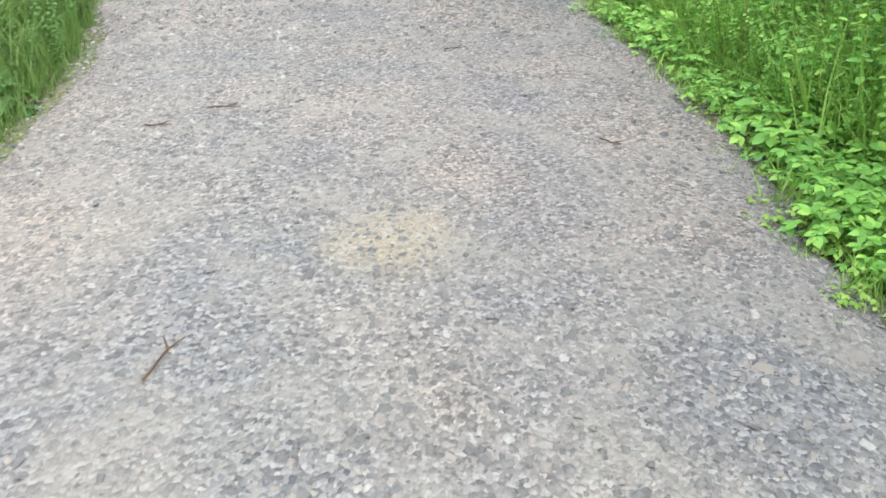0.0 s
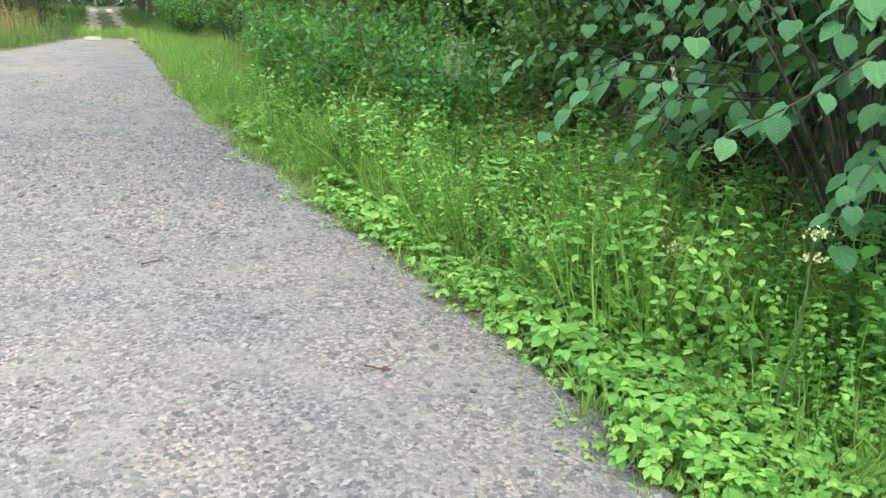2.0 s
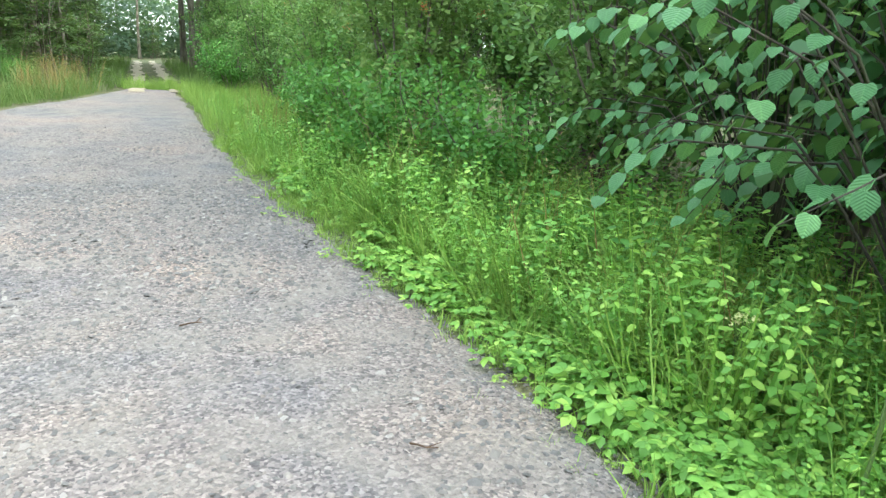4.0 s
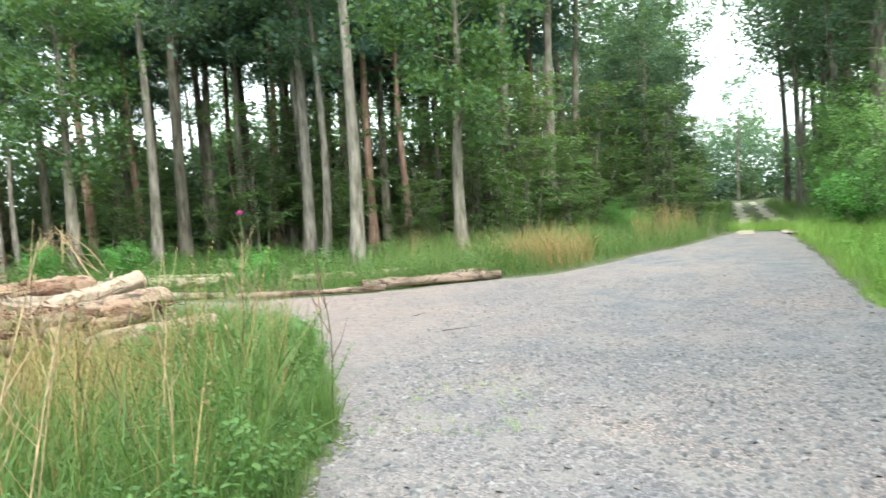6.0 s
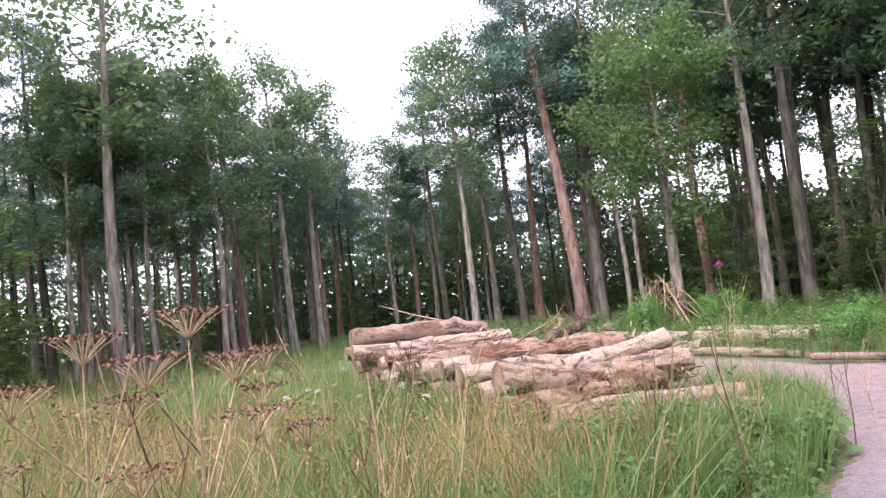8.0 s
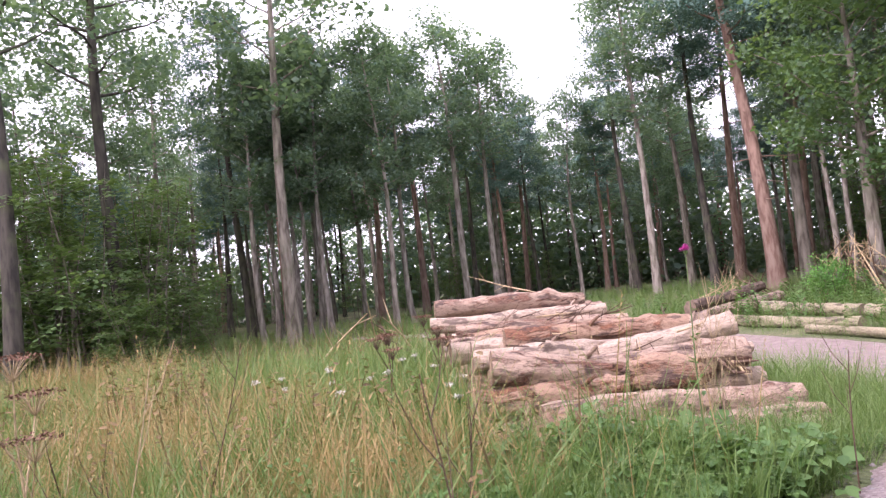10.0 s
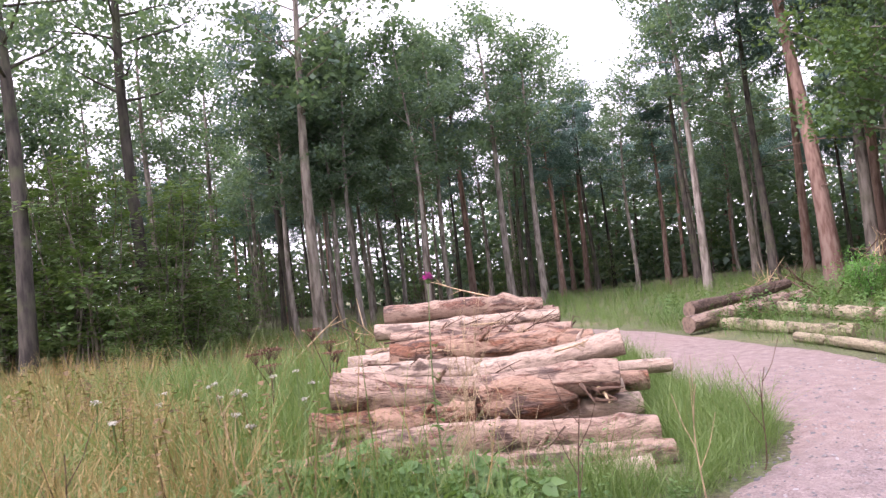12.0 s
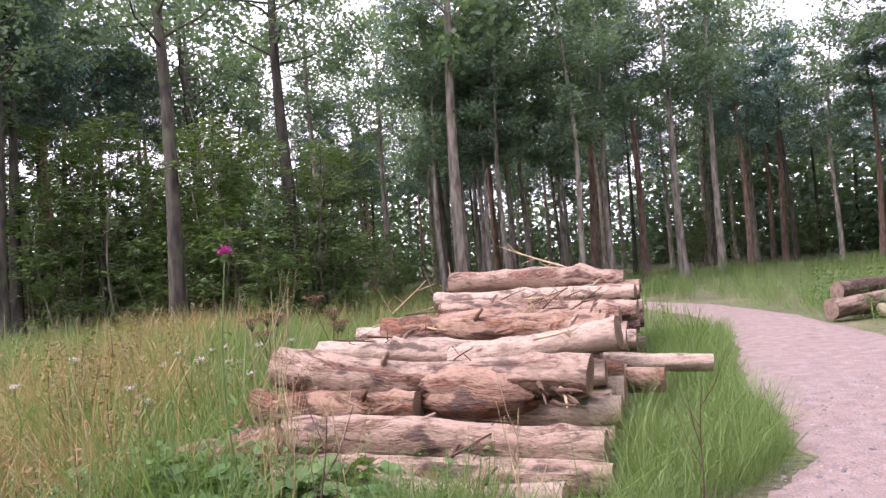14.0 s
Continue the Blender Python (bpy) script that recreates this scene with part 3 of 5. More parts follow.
def tree(name, h, r, crown_base, crown_r, leaf, bark, template, limbs, per_tip, label, category="tree", lean=(0, 0), shape="oval", stubs=0, twist=0.15):
    """A tree at the origin: tapered trunk, limbs rising from it, and leaf sprays round the limbs' ends."""
    ob = root(name, pose(0, 0, 0), label, category)
    top = np.array([lean[0], lean[1], h])
    line = smooth_line((0, 0, -0.25), top, 14, twist)
    rad = r * (1 - 0.85 * np.linspace(0, 1, 14) ** 1.1)
    rad[0] *= 1.35
    rad[1] *= 1.08
    lg, tips = Geo().add(*tube(line, rad, 9, False)), []
    for i in range(limbs):
        f = (i + uni(0.2, 0.8)) / limbs
        z = crown_base + (h - crown_base) * f
        start = np.array([np.interp(z, line[:, 2], line[:, k]) for k in range(3)])
        if shape == "pine":
            reach, rise = crown_r * uni(0.55, 1.0) * (1.0 - 0.55 * f ** 2), uni(-0.1, 0.5)
        else:
            reach, rise = crown_r * uni(0.5, 1.0) * (0.45 + math.sin(math.pi * (0.15 + 0.8 * f)) * 0.7), uni(0.2, 1.3)
        a = i * 2.4 + uni(-0.5, 0.5)
        end = start + np.array([math.cos(a) * reach, math.sin(a) * reach, rise * reach * 0.6])
        ln = smooth_line(start, end, 5, 0.12 * reach)
        lr = max(0.012, np.interp(z, line[:, 2], rad) * 0.38)
        lg.add(*tube(ln, lr * (1 - 0.8 * np.linspace(0, 1, 5)), 5, False))
        tips += [ln[2] * 0.4 + ln[3] * 0.6, ln[3], ln[4], ln[4] + uni(-0.4, 0.4, 3)]
    tips.append(top)
    for i in range(stubs):
        z = uni(crown_base * 0.35, crown_base)
        start = np.array([np.interp(z, line[:, 2], line[:, k]) for k in range(3)])
        a, reach = uni(0, 6.28), uni(0.4, 1.5)
        ln = smooth_line(start, start + np.array([math.cos(a) * reach, math.sin(a) * reach, uni(-0.3, 0.25) * reach]), 4, 0.08)
        lg.add(*tube(ln, 0.02 * (1 - 0.8 * np.linspace(0, 1, 4)), 4, False))
    lg.part("trunk", bark, ob, smooth=True)
    p = crown_points(tips, per_tip, crown_r * 0.31, 0.55 if shape != "pine" else 0.35)
    p = p[p[:, 2] > crown_base * 0.7]
    Geo().add(*scatter(template, p, any_turn(len(p), 0.8), uni(0.75, 1.5, len(p)))).part("crown", leaf, ob)
    return ob


GROUP_T = "trees of the forest"


def plant(ob, places, group=""):
    """Sets the thing at the first place and copies of it at the others: (x, y, turn, size)."""
    if group:
        ob["group"] = group
    ms = [pose(x, y, float(ground_height(x, y)), 0, 0, a) @ Matrix.Scale(s, 4) for x, y, a, s in places]
    for m in ms[1:]:
        copy_thing(ob, m)
    ob.matrix_basis = ms[0]


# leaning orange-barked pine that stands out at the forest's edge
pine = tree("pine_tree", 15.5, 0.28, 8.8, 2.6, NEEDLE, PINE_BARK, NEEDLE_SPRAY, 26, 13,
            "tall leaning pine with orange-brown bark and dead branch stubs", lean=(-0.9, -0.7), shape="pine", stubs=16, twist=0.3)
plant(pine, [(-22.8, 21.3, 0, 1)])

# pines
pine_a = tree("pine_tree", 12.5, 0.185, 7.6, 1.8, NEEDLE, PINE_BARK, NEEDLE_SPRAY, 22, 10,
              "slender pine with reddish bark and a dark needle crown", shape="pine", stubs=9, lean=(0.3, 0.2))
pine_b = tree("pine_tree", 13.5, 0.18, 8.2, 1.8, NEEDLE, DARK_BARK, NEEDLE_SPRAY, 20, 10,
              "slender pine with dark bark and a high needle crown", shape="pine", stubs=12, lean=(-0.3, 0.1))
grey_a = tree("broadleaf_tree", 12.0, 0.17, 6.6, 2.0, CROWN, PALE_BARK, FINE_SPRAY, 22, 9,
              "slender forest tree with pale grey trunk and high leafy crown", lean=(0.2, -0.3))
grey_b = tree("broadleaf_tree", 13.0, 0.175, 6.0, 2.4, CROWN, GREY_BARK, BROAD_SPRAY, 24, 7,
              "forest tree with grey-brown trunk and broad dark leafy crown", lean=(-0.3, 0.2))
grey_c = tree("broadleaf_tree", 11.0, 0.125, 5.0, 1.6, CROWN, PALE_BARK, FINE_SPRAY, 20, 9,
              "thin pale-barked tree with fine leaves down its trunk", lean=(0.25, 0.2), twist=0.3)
oak = tree("oak_tree", 8.6, 0.21, 3.2, 2.3, OAKLEAF, GREY_BARK, FINE_SPRAY, 22, 12,
           "leafy oak with reddish trunk at the forest's edge")


def sapling(h, w, stems, label):
    """A young broadleaf of several thin stems with level tiers of leaves all the way up."""
    ob = root("young_tree", pose(0, 0, 0), label, "tree")
    at = []
    for i in range(stems):
        a, out, top = i * 2.4 + uni(-0.5, 0.5), w * uni(0.15, 0.6), h * uni(0.6, 1.0)
        foot = np.array([uni(-0.3, 0.3), uni(-0.3, 0.3), -0.15])
        ln = smooth_line(foot, foot + np.array([math.cos(a) * out, math.sin(a) * out, top]), 9, 0.25)
        g = Geo().add(*tube(ln, 0.035 * (1 - 0.8 * np.linspace(0, 1, 9)), 5, False))
        for k in range(9):
            f = 0.16 + 0.82 * (k + uni(0, 0.8)) / 9
            p = np.array([np.interp(f, np.linspace(0, 1, 9), ln[:, c]) for c in range(3)])
            b, reach = uni(0, 6.28), w * uni(0.35, 0.85) * (1.1 - 0.7 * f)
            e = p + np.array([math.cos(b) * reach, math.sin(b) * reach, uni(-0.05, 0.35) * reach])
            g.add(*tube([p, p * 0.5 + e * 0.5 + np.array([0, 0, 0.06]), e], [0.012, 0.008, 0.004], 4, False))
            m = int(5 + reach * 6)
            t = uni(0.25, 1.1, m)[:, None]
            at.append(p + (e - p) * t + RNG.normal(size=(m, 3)) * np.array([0.16, 0.16, 0.06]))
        g.part("stem", GREY_BARK, ob, smooth=True)
    at = np.concatenate(at)
    Geo().add(*scatter(TIER_SPRAY, at, any_turn(len(at), 0.35), uni(0.7, 1.3, len(at)))).part("foliage", SHRUB, ob)
    return ob


TIER_SPRAY = spray((DIAMOND[0] * np.array([1.25, 1, 1]), DIAMOND[1]), 7, 0.2, 0.125)
TIER_SPRAY[0][:, 2] *= 0.5
young = sapling(5.8, 1.9, 5, "young leafy broadleaf tree in the undergrowth")
young_b = sapling(4.6, 1.7, 4, "slender young hazel with level leafy tiers")
SAPLINGS = ((young, 0.55), (young_b, 0.45))
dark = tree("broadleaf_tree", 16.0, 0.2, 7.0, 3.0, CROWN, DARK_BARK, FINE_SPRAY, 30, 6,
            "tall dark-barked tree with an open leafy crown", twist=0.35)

plant(grey_a, [(-26.5, 18.7, 0, 0.98), (-8.5, 22.0, 40, 1.2), (-11.6, 25.3, 100, 1.2), (-30.2, 13.3, 200, 0.9), (-29.5, 12.0, 300, 0.98), (-16.1, 23.3, 20, 1.1)], GROUP_T)
plant(grey_b, [(-23.1, 5.4, 0, 1.18), (-31.5, 22.5, 70, 1.0), (-21.5, 30.5, 90, 1.1), (-13.5, 31, 180, 1.25), (-19, 29, 220, 1.2), (-24.5, 27.5, 10, 1.1),
               (7.6, 40, 30, 1.15), (8.4, 47, 200, 1.25), (7.6, 33, 120, 1.0), (9.5, 55, 60, 1.3), (7.0, 46, 80, 1.2), (7.5, 53, 10, 1.25), (0.8, 52, 140, 1.05)], GROUP_T)
plant(pine_b, [(-37, 13.6, 0, 0.85), (-33, 20.5, 70, 0.95), (-28.3, 3.4, 150, 0.95), (-27.2, 21.4, 40, 1.0), (-19.5, -8.8, 10, 1.1), (-17.6, -6.2, 10, 1.0), (-24.5, -12, 70, 1.15)], GROUP_T)
plant(pine_a, [(-31.8, 4.5, 0, 0.9), (-32.2, 8.5, 90, 0.95), (-32.6, 10.5, 180, 0.95), (-30, 24, 10, 1.1), (-20.5, 25.5, 260, 1.1), (-38, 16.5, 30, 0.85), (-25.9, 24.6, 90, 1.05)], GROUP_T)
plant(grey_c, [(-27.3, 6.0, 0, 1.0), (-29.4, 6.3, 120, 0.95), (-28.6, 9.6, 200, 1.0), (-10.6, 24.4, 300, 1.15), (0.43, 39.7, 10, 0.7), (-33, 17.8, 90, 0.85), (-23.0, 23.6, 40, 0.95), (-22.5, 24.1, 160, 0.9)], GROUP_T)
plant(oak, [(-16.2, 19.9, 0, 0.95), (-5.4, 22.2, 40, 0.95)], GROUP_T)
plant(dark, [(-16.3, 0.1, 0, 1.0), (-20.7, 1.1, 140, 1.05), (-26, -6, 40, 1.05), (-14, -7, 220, 1.0), (-15.6, -4.4, 300, 0.9)], GROUP_T)

# the depth of the forest, west and north-west of the clearing, and along the track
FOREST = ((pine_a, 0.26), (pine_b, 0.24), (grey_a, 0.2), (grey_b, 0.18), (grey_c, 0.12))
taken = [(o.matrix_basis.translation.x, o.matrix_basis.translation.y) for o in scene.objects if o.parent is None and "tree" in o.name]


def free(x, y, gap):
    return all((x - a) ** 2 + (y - b) ** 2 > gap * gap for a, b in taken)


def open_view(x, y):
    """Keeps the lines of sight to the leaning pine clear."""
    for ex, ey in ((-0.3, 3.3), (0.1, 5.5), (-0.4, 10.2)):
        dx, dy = -22.8 - ex, 21.3 - ey
        t = ((x - ex) * dx + (y - ey) * dy) / (dx * dx + dy * dy)
        if 0 < t < 1 and math.hypot(x - ex - t * dx, y - ey - t * dy) < 2.6:
            return False
    return True


def fill(count, where, low, high, gap=1.3, kinds=FOREST):
    done, tries = 0, 0
    while done < count and tries < count * 60:
        tries += 1
        x, y = where()
        if not free(x, y, gap) or not open_view(x, y):
            continue
        pick, acc = uni(0, 1), 0
        for kind, share in kinds:
            acc += share
            if pick <= acc:
                break
        s = uni(low, high)
        copy_thing(kind, pose(x, y, float(ground_height(x, y)), 0, 0, uni(0, 360)) @ Matrix.Scale(s, 4))
        taken.append((x, y))
        done += 1


fill(100, lambda: (uni(-56, -33), uni(-8, 34)), 0.70, 0.86)
fill(9, lambda: (uni(-34, -25), uni(-14, 3)), 0.9, 1.1)
fill(26, lambda: (uni(-32, -13), uni(-24, -6)), 0.95, 1.2)
fill(40, lambda: (lambda a, d: (-d * math.sin(a), d * math.cos(a)))(uni(radians(8), radians(50)), uni(33, 58)), 1.05, 1.35)
fill(10, lambda: (uni(-24, -10), uni(27, 33)), 1.0, 1.3)
fill(26, lambda: (uni(-20, -3.5), uni(30, 46)), 0.95, 1.25, kinds=((grey_b, 0.75), (pine_b, 0.25)))
fill(9, lambda: (lambda y: (3 + (y - 28) * 0.09 + uni(3.6, 6.5), y))(uni(30, 62)), 1.0, 1.25, kinds=((grey_b, 1.0),))
fill(14, lambda: (lambda y: (3 + (y - 28) * 0.09 + uni(4.2, 7.5), y))(uni(28, 62)), 1.1, 1.5, 1.0, SAPLINGS)
fill(16, lambda: (uni(0, 10), uni(78, 100)), 0.5, 0.8, kinds=((grey_b, 0.6), (young, 0.4)))
fill(16, lambda: (uni(-14, 0.5), uni(44, 75)), 0.8, 1.0, kinds=((grey_b, 0.6), (grey_a, 0.4)))
fill(20, lambda: (uni(8.5, 22), uni(16, 70)), 0.95, 1.2, kinds=((grey_b, 0.6), (pine_b, 0.4)))
fill(16, lambda: (uni(7, 20), uni(-8, 16)), 0.9, 1.2, kinds=((grey_b, 0.7), (pine_b, 0.3)))
# sparse unseen trees behind the camera, added to shade the clearing from the south
fill(8, lambda: (uni(-24, 3), uni(-30, -16)), 0.9, 1.2)

# leafy undergrowth
GROUP_Y = "young trees in the undergrowth"
plant(young, [(-19.5, 2.4, 0, 1.0), (-18.2, 0.8, 60, 1.0), (-18.4, -3.6, 10, 1.25), (-18.5, -6.5, 90, 1.3), (-22.6, 1.6, 30, 1.0)], GROUP_Y)
plant(young_b, [(-19.4, 3.0, 0, 0.6), (-17.8, 2.2, 80, 0.65)], GROUP_Y)
fill(38, lambda: (uni(-28, -17), uni(-10, 2.4)), 0.8, 1.25, 0.9, SAPLINGS)
fill(8, lambda: (uni(-30, -24), uni(4.2, 9)), 0.75, 0.95, 0.7, ((grey_c, 1.0),))
fill(10, lambda: (uni(-5, 1.4), uni(29, 38)), 0.9, 1.3, 1.0, SAPLINGS)
fill(22, lambda: (uni(-50, -36), uni(-6, 34)), 0.5, 0.8, 1.0, SAPLINGS)
fill(22, lambda: (lambda a, d: (-d * math.sin(a), d * math.cos(a)))(uni(radians(6), radians(48)), uni(36, 50)), 0.7, 1.2, 1.0, SAPLINGS)
fill(26, lambda: (lambda a, d: (-d * math.sin(a), d * math.cos(a)))(uni(radians(8), radians(38)), uni(29, 40)), 0.8, 1.4, 0.8, SAPLINGS)
fill(14, lambda: (uni(-9, 0), uni(36, 60)), 0.8, 1.3, 1.0, SAPLINGS)
fill(10, lambda: (uni(-5, 1.2), uni(42, 66)), 0.55, 0.8, 1.0, ((grey_b, 1.0),))
fill(12, lambda: (uni(-5, 2.0), uni(40, 68)), 0.9, 1.4, 1.0, SAPLINGS)

# the woods beyond, too far and dense to count
woods = Geo()
FAR_SPRAY = spray(DIAMOND, 7, 0.9, 0.45)
for a0, a1, d0, d1, low, top, n in ((30, 130, 58, 64, 0, 8.5, 2600), (30, 83, 46, 60, 0, 7.5, 5600), (83, 100, 50, 62, 0, 6, 900), (100, 165, 44, 60, 0, 9.5, 6400), (-1, 34, 58, 74, 0, 14, 3600), (0, 45, 40, 56, 0, 6.0, 4200), (-60, -11, 40, 54, 0, 13, 3200), (-13, 2, 80, 92, 0, 8.5, 2600), (130, 300, 40, 46, 0, 12, 1500)):
    a, d = np.radians(uni(a0, a1, n)), uni(d0, d1, n)
    z = low + (top - low) * RNG.random(n) ** 1.2 * (0.8 + 0.2 * np.sin(a * 37) * np.sin(a * 91))
    woods.add(*scatter(FAR_SPRAY, np.stack([-d * np.sin(a), 4 + d * np.cos(a), z], -1), any_turn(n, 0.9), uni(0.8, 1.5, n)))
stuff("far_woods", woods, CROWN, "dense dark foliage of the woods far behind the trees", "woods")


# ---- shrubs along the east verge ----
RNG = np.random.default_rng(22)


def shrub(name, w, h, leaf, bark, template, stems, sprays, label, berries=0):
    ob = root(name, pose(0, 0, 0), label, "shrub")
    tips = []
    for i in range(stems):
        a = i * 2.4 + uni(-0.4, 0.4)
        out = w * uni(0.25, 1.0)
        end = np.array([math.cos(a) * out, math.sin(a) * out, h * uni(0.55, 1.0)])
        ln = smooth_line((uni(-0.15, 0.15), uni(-0.15, 0.15), -0.15), end, 7, 0.15)
        ln[:, 2] = np.interp(np.linspace(0, 1, 7) ** 0.8, [0, 1], [-0.15, end[2]])
        Geo().add(*tube(ln, 0.022 * (1 - 0.8 * np.linspace(0, 1, 7)), 5, False)).part("stem", bark, ob, smooth=True)
        tips += [ln[k] for k in (2, 3, 4, 5, 6)]
    t = np.array(tips)
    p = t[RNG.integers(0, len(t), sprays)] + RNG.normal(size=(sprays, 3)) * np.array([0.3, 0.3, 0.24]) * max(0.7, w * 0.5)
    hollow = np.sin(p[:, 0] * 4.3 + 1) * np.sin(p[:, 1] * 3.9 + 2) * np.sin(p[:, 2] * 4.8) + 0.1 * RNG.normal(size=len(p))
    p = p[(p[:, 2] > 0.1) & (hollow > -0.16)]
    Geo().add(*scatter(template, p, any_turn(len(p), 0.7), uni(0.7, 1.35, len(p)))).part("foliage", leaf, ob)
    if berries:
        top = p[(p[:, 2] > h * 0.45) & (np.hypot(p[:, 0], p[:, 1]) > w * 0.75)]
        c = top[RNG.integers(0, len(top), berries)]
        b = np.repeat(c, 14, axis=0) + RNG.normal(size=(berries * 14, 3)) * 0.03
        Geo().add(*scatter((CHIP[0], CHIP[1]), b, any_turn(len(b)), np.full(len(b), 0.018))).part("berry_cluster", BERRY, ob, "clusters of orange berries")
    return ob


SMALL_SPRAY = spray(OVAL, 7, 0.15, 0.075)
MID_SPRAY = spray(OVAL, 7, 0.2, 0.10)
bush_a = shrub("shrub", 1.3, 3.4, VERGE, GREY_BARK, SMALL_SPRAY, 16, 1650, "dense dark green shrub with small leaves")
bush_b = shrub("shrub", 1.5, 4.2, VERGE, GREY_BARK, MID_SPRAY, 18, 1650, "tall dark green shrub with many bare inner stems")
bush_c = shrub("rowan_shrub", 1.2, 3.9, ROWAN, GREY_BARK, SMALL_SPRAY, 16, 1800, "pale green rowan shrub with clusters of orange berries", berries=46)
bush_d = shrub("shrub", 1.1, 1.7, NETTLE, GREY_BARK, SMALL_SPRAY, 14, 900, "low dark bushy shrub among the grass")
GROUP_S = "shrubs along the road's verge"
plant(bush_a, [(4.6, 6.3, 0, 1.0), (5.2, 11.5, 90, 1.0), (4.9, 15.5, 200, 0.85), (5.4, 22, 20, 1.05), (4.4, 2.2, 60, 1.0), (6.2, 8.5, 0, 1.2), (6.4, 30, 30, 1.2), (7.8, 42, 100, 1.4),
                (4.6, -1.5, 10, 1.0)], GROUP_S)
plant(bush_b, [(5.3, 4.6, 0, 1.0), (5.9, 13.5, 110, 1.1), (6.2, 18.5, 220, 1.1), (5.6, 0.4, 60, 1.0), (7.2, 25.5, 10, 1.2), (5.8, 2.6, 0, 1.15), (7.4, 35, 160, 1.3), (4.9, -3.5, 60, 1.0), (6.8, 6.5, 60, 1.3)], GROUP_S)
plant(bush_c, [(4.0, 9.6, 0, 1.0), (5.3, 17, 90, 0.9)], GROUP_S)
plant(bush_d, [(3.35, 8.3, 0, 0.85), (3.9, 11.6, 120, 0.8), (3.7, 6.9, 50, 0.75), (4.2, 13.8, 50, 0.8), (5.1, 26, 50, 1.1), (-8.3, 16.3, 20, 0.5), (-14.3, 19.6, 80, 0.6), (-15.9, 18.4, 10, 0.6), (-18.5, 22.5, 10, 0.6)], GROUP_S)
fill(10, lambda: (uni(-6, -0.5), uni(25, 40)), 0.5, 0.9, 1.2, ((young, 0.6), (bush_d, 0.4)))
fill(13, lambda: (uni(7.4, 10.5), uni(-2, 18)), 0.8, 1.1, 1.0, ((young, 0.5), (bush_b, 0.5)))
fill(6, lambda: (uni(0.6, 2.2), uni(39, 52)), 0.5, 0.75, 0.8, SAPLINGS)


def broad_shrub():
    """Arching twigs with large heart-shaped leaves that reach over the verge."""
    ob = root("lime_shrub", pose(0, 0, 0), "leafy shrub with large heart-shaped blue-green leaves on arching twigs", "shrub")
    lv, rt, sz = [], [], []

    def twig(pts, n, size):
        ln = np.array(pts)
        t = np.linspace(0, 1, len(ln))
        fine = np.stack([np.interp(np.linspace(0, 1, 12), t, ln[:, k]) for k in range(3)], -1)
        Geo().add(*tube(fine, 0.009 * (1 - 0.75 * np.linspace(0, 1, 12)), 5, False)).part("twig", DARK_BARK, ob, smooth=True)
        for i in range(n):
            f = 0.25 + 0.75 * (i + uni(0, 0.6)) / n
            p = np.array([np.interp(f, np.linspace(0, 1, 12), fine[:, k]) for k in range(3)])
            d = fine[min(11, int(f * 11) + 1)] - fine[max(0, int(f * 11) - 1)]
            yaw = math.atan2(-d[0], d[1]) + (1 if i % 2 else -1) * uni(0.5, 1.2)
            lv.append(p + np.array([-math.sin(yaw), math.cos(yaw), -0.4]) * 0.035)
            rt.append((yaw, uni(-1.1, -0.35), uni(-0.35, 0.35)))
            sz.append(size * uni(0.65, 1.2))

    base = np.array([3.55, 2.75, 0.05])
    # twigs that hang in front of the walker
    twig([base, (3.2, 2.6, 1.2), (2.7, 2.45, 1.42), (2.2, 2.42, 1.24), (1.93, 2.55, 1.08)], 13, 0.10)
    twig([base, (3.3, 3.1, 1.3), (2.95, 3.3, 1.65), (2.7, 3.35, 1.4), (2.56, 3.36, 1.1)], 11, 0.105)
    twig([base, (3.0, 2.5, 0.9), (2.6, 2.35, 1.05), (2.35, 2.3, 0.85)], 9, 0.10)
    for i in range(70):
        a = uni(0, 6.28)
        out = uni(0.3, 1.35)
        top = uni(0.9, 3.3)
        end = base + np.array([math.cos(a) * out, math.sin(a) * out * 1.4, top])
        if end[0] < 2.45 and end[2] < 1.5:
            end[0] = 2.5
        mid = base * 0.45 + end * 0.55 + np.array([0, 0, 0.5])
        twig([base + uni(-0.1, 0.1, 3) * np.array([1, 1, 0]), mid, end, end + (end - mid) * 0.4 - np.array([0, 0, 0.3])], 14, 0.11)
    rt, lv, sz = np.array(rt), np.array(lv), np.array(sz)
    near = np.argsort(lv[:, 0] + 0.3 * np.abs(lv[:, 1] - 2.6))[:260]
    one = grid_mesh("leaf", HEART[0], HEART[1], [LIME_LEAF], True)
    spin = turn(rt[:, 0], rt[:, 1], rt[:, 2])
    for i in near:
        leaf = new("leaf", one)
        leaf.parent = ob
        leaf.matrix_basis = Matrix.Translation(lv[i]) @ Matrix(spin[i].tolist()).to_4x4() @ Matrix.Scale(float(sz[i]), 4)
    # leaves deeper in the bush take the darker copy, with shade in its colour
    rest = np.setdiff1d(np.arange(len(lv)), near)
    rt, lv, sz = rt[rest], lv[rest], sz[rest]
    Geo().add(*scatter(HEART, np.array(lv), turn(rt[:, 0], rt[:, 1], rt[:, 2]), np.array(sz))).part("foliage", LIME_SHADED, ob)
    return ob


broad = broad_shrub()
copy_thing(broad, pose(0.9, 1.8, 0, 0, 0, 0) @ Matrix.Scale(1.0, 4))
copy_thing(broad, pose(0.3, -2.4, 0, 0, 0, 0))


# ---- grass and herbs ----
RNG = np.random.default_rng(23)


def on_ground(x, y):
    return np.stack([x, y, ground_height(x, y) - 0.01], -1)


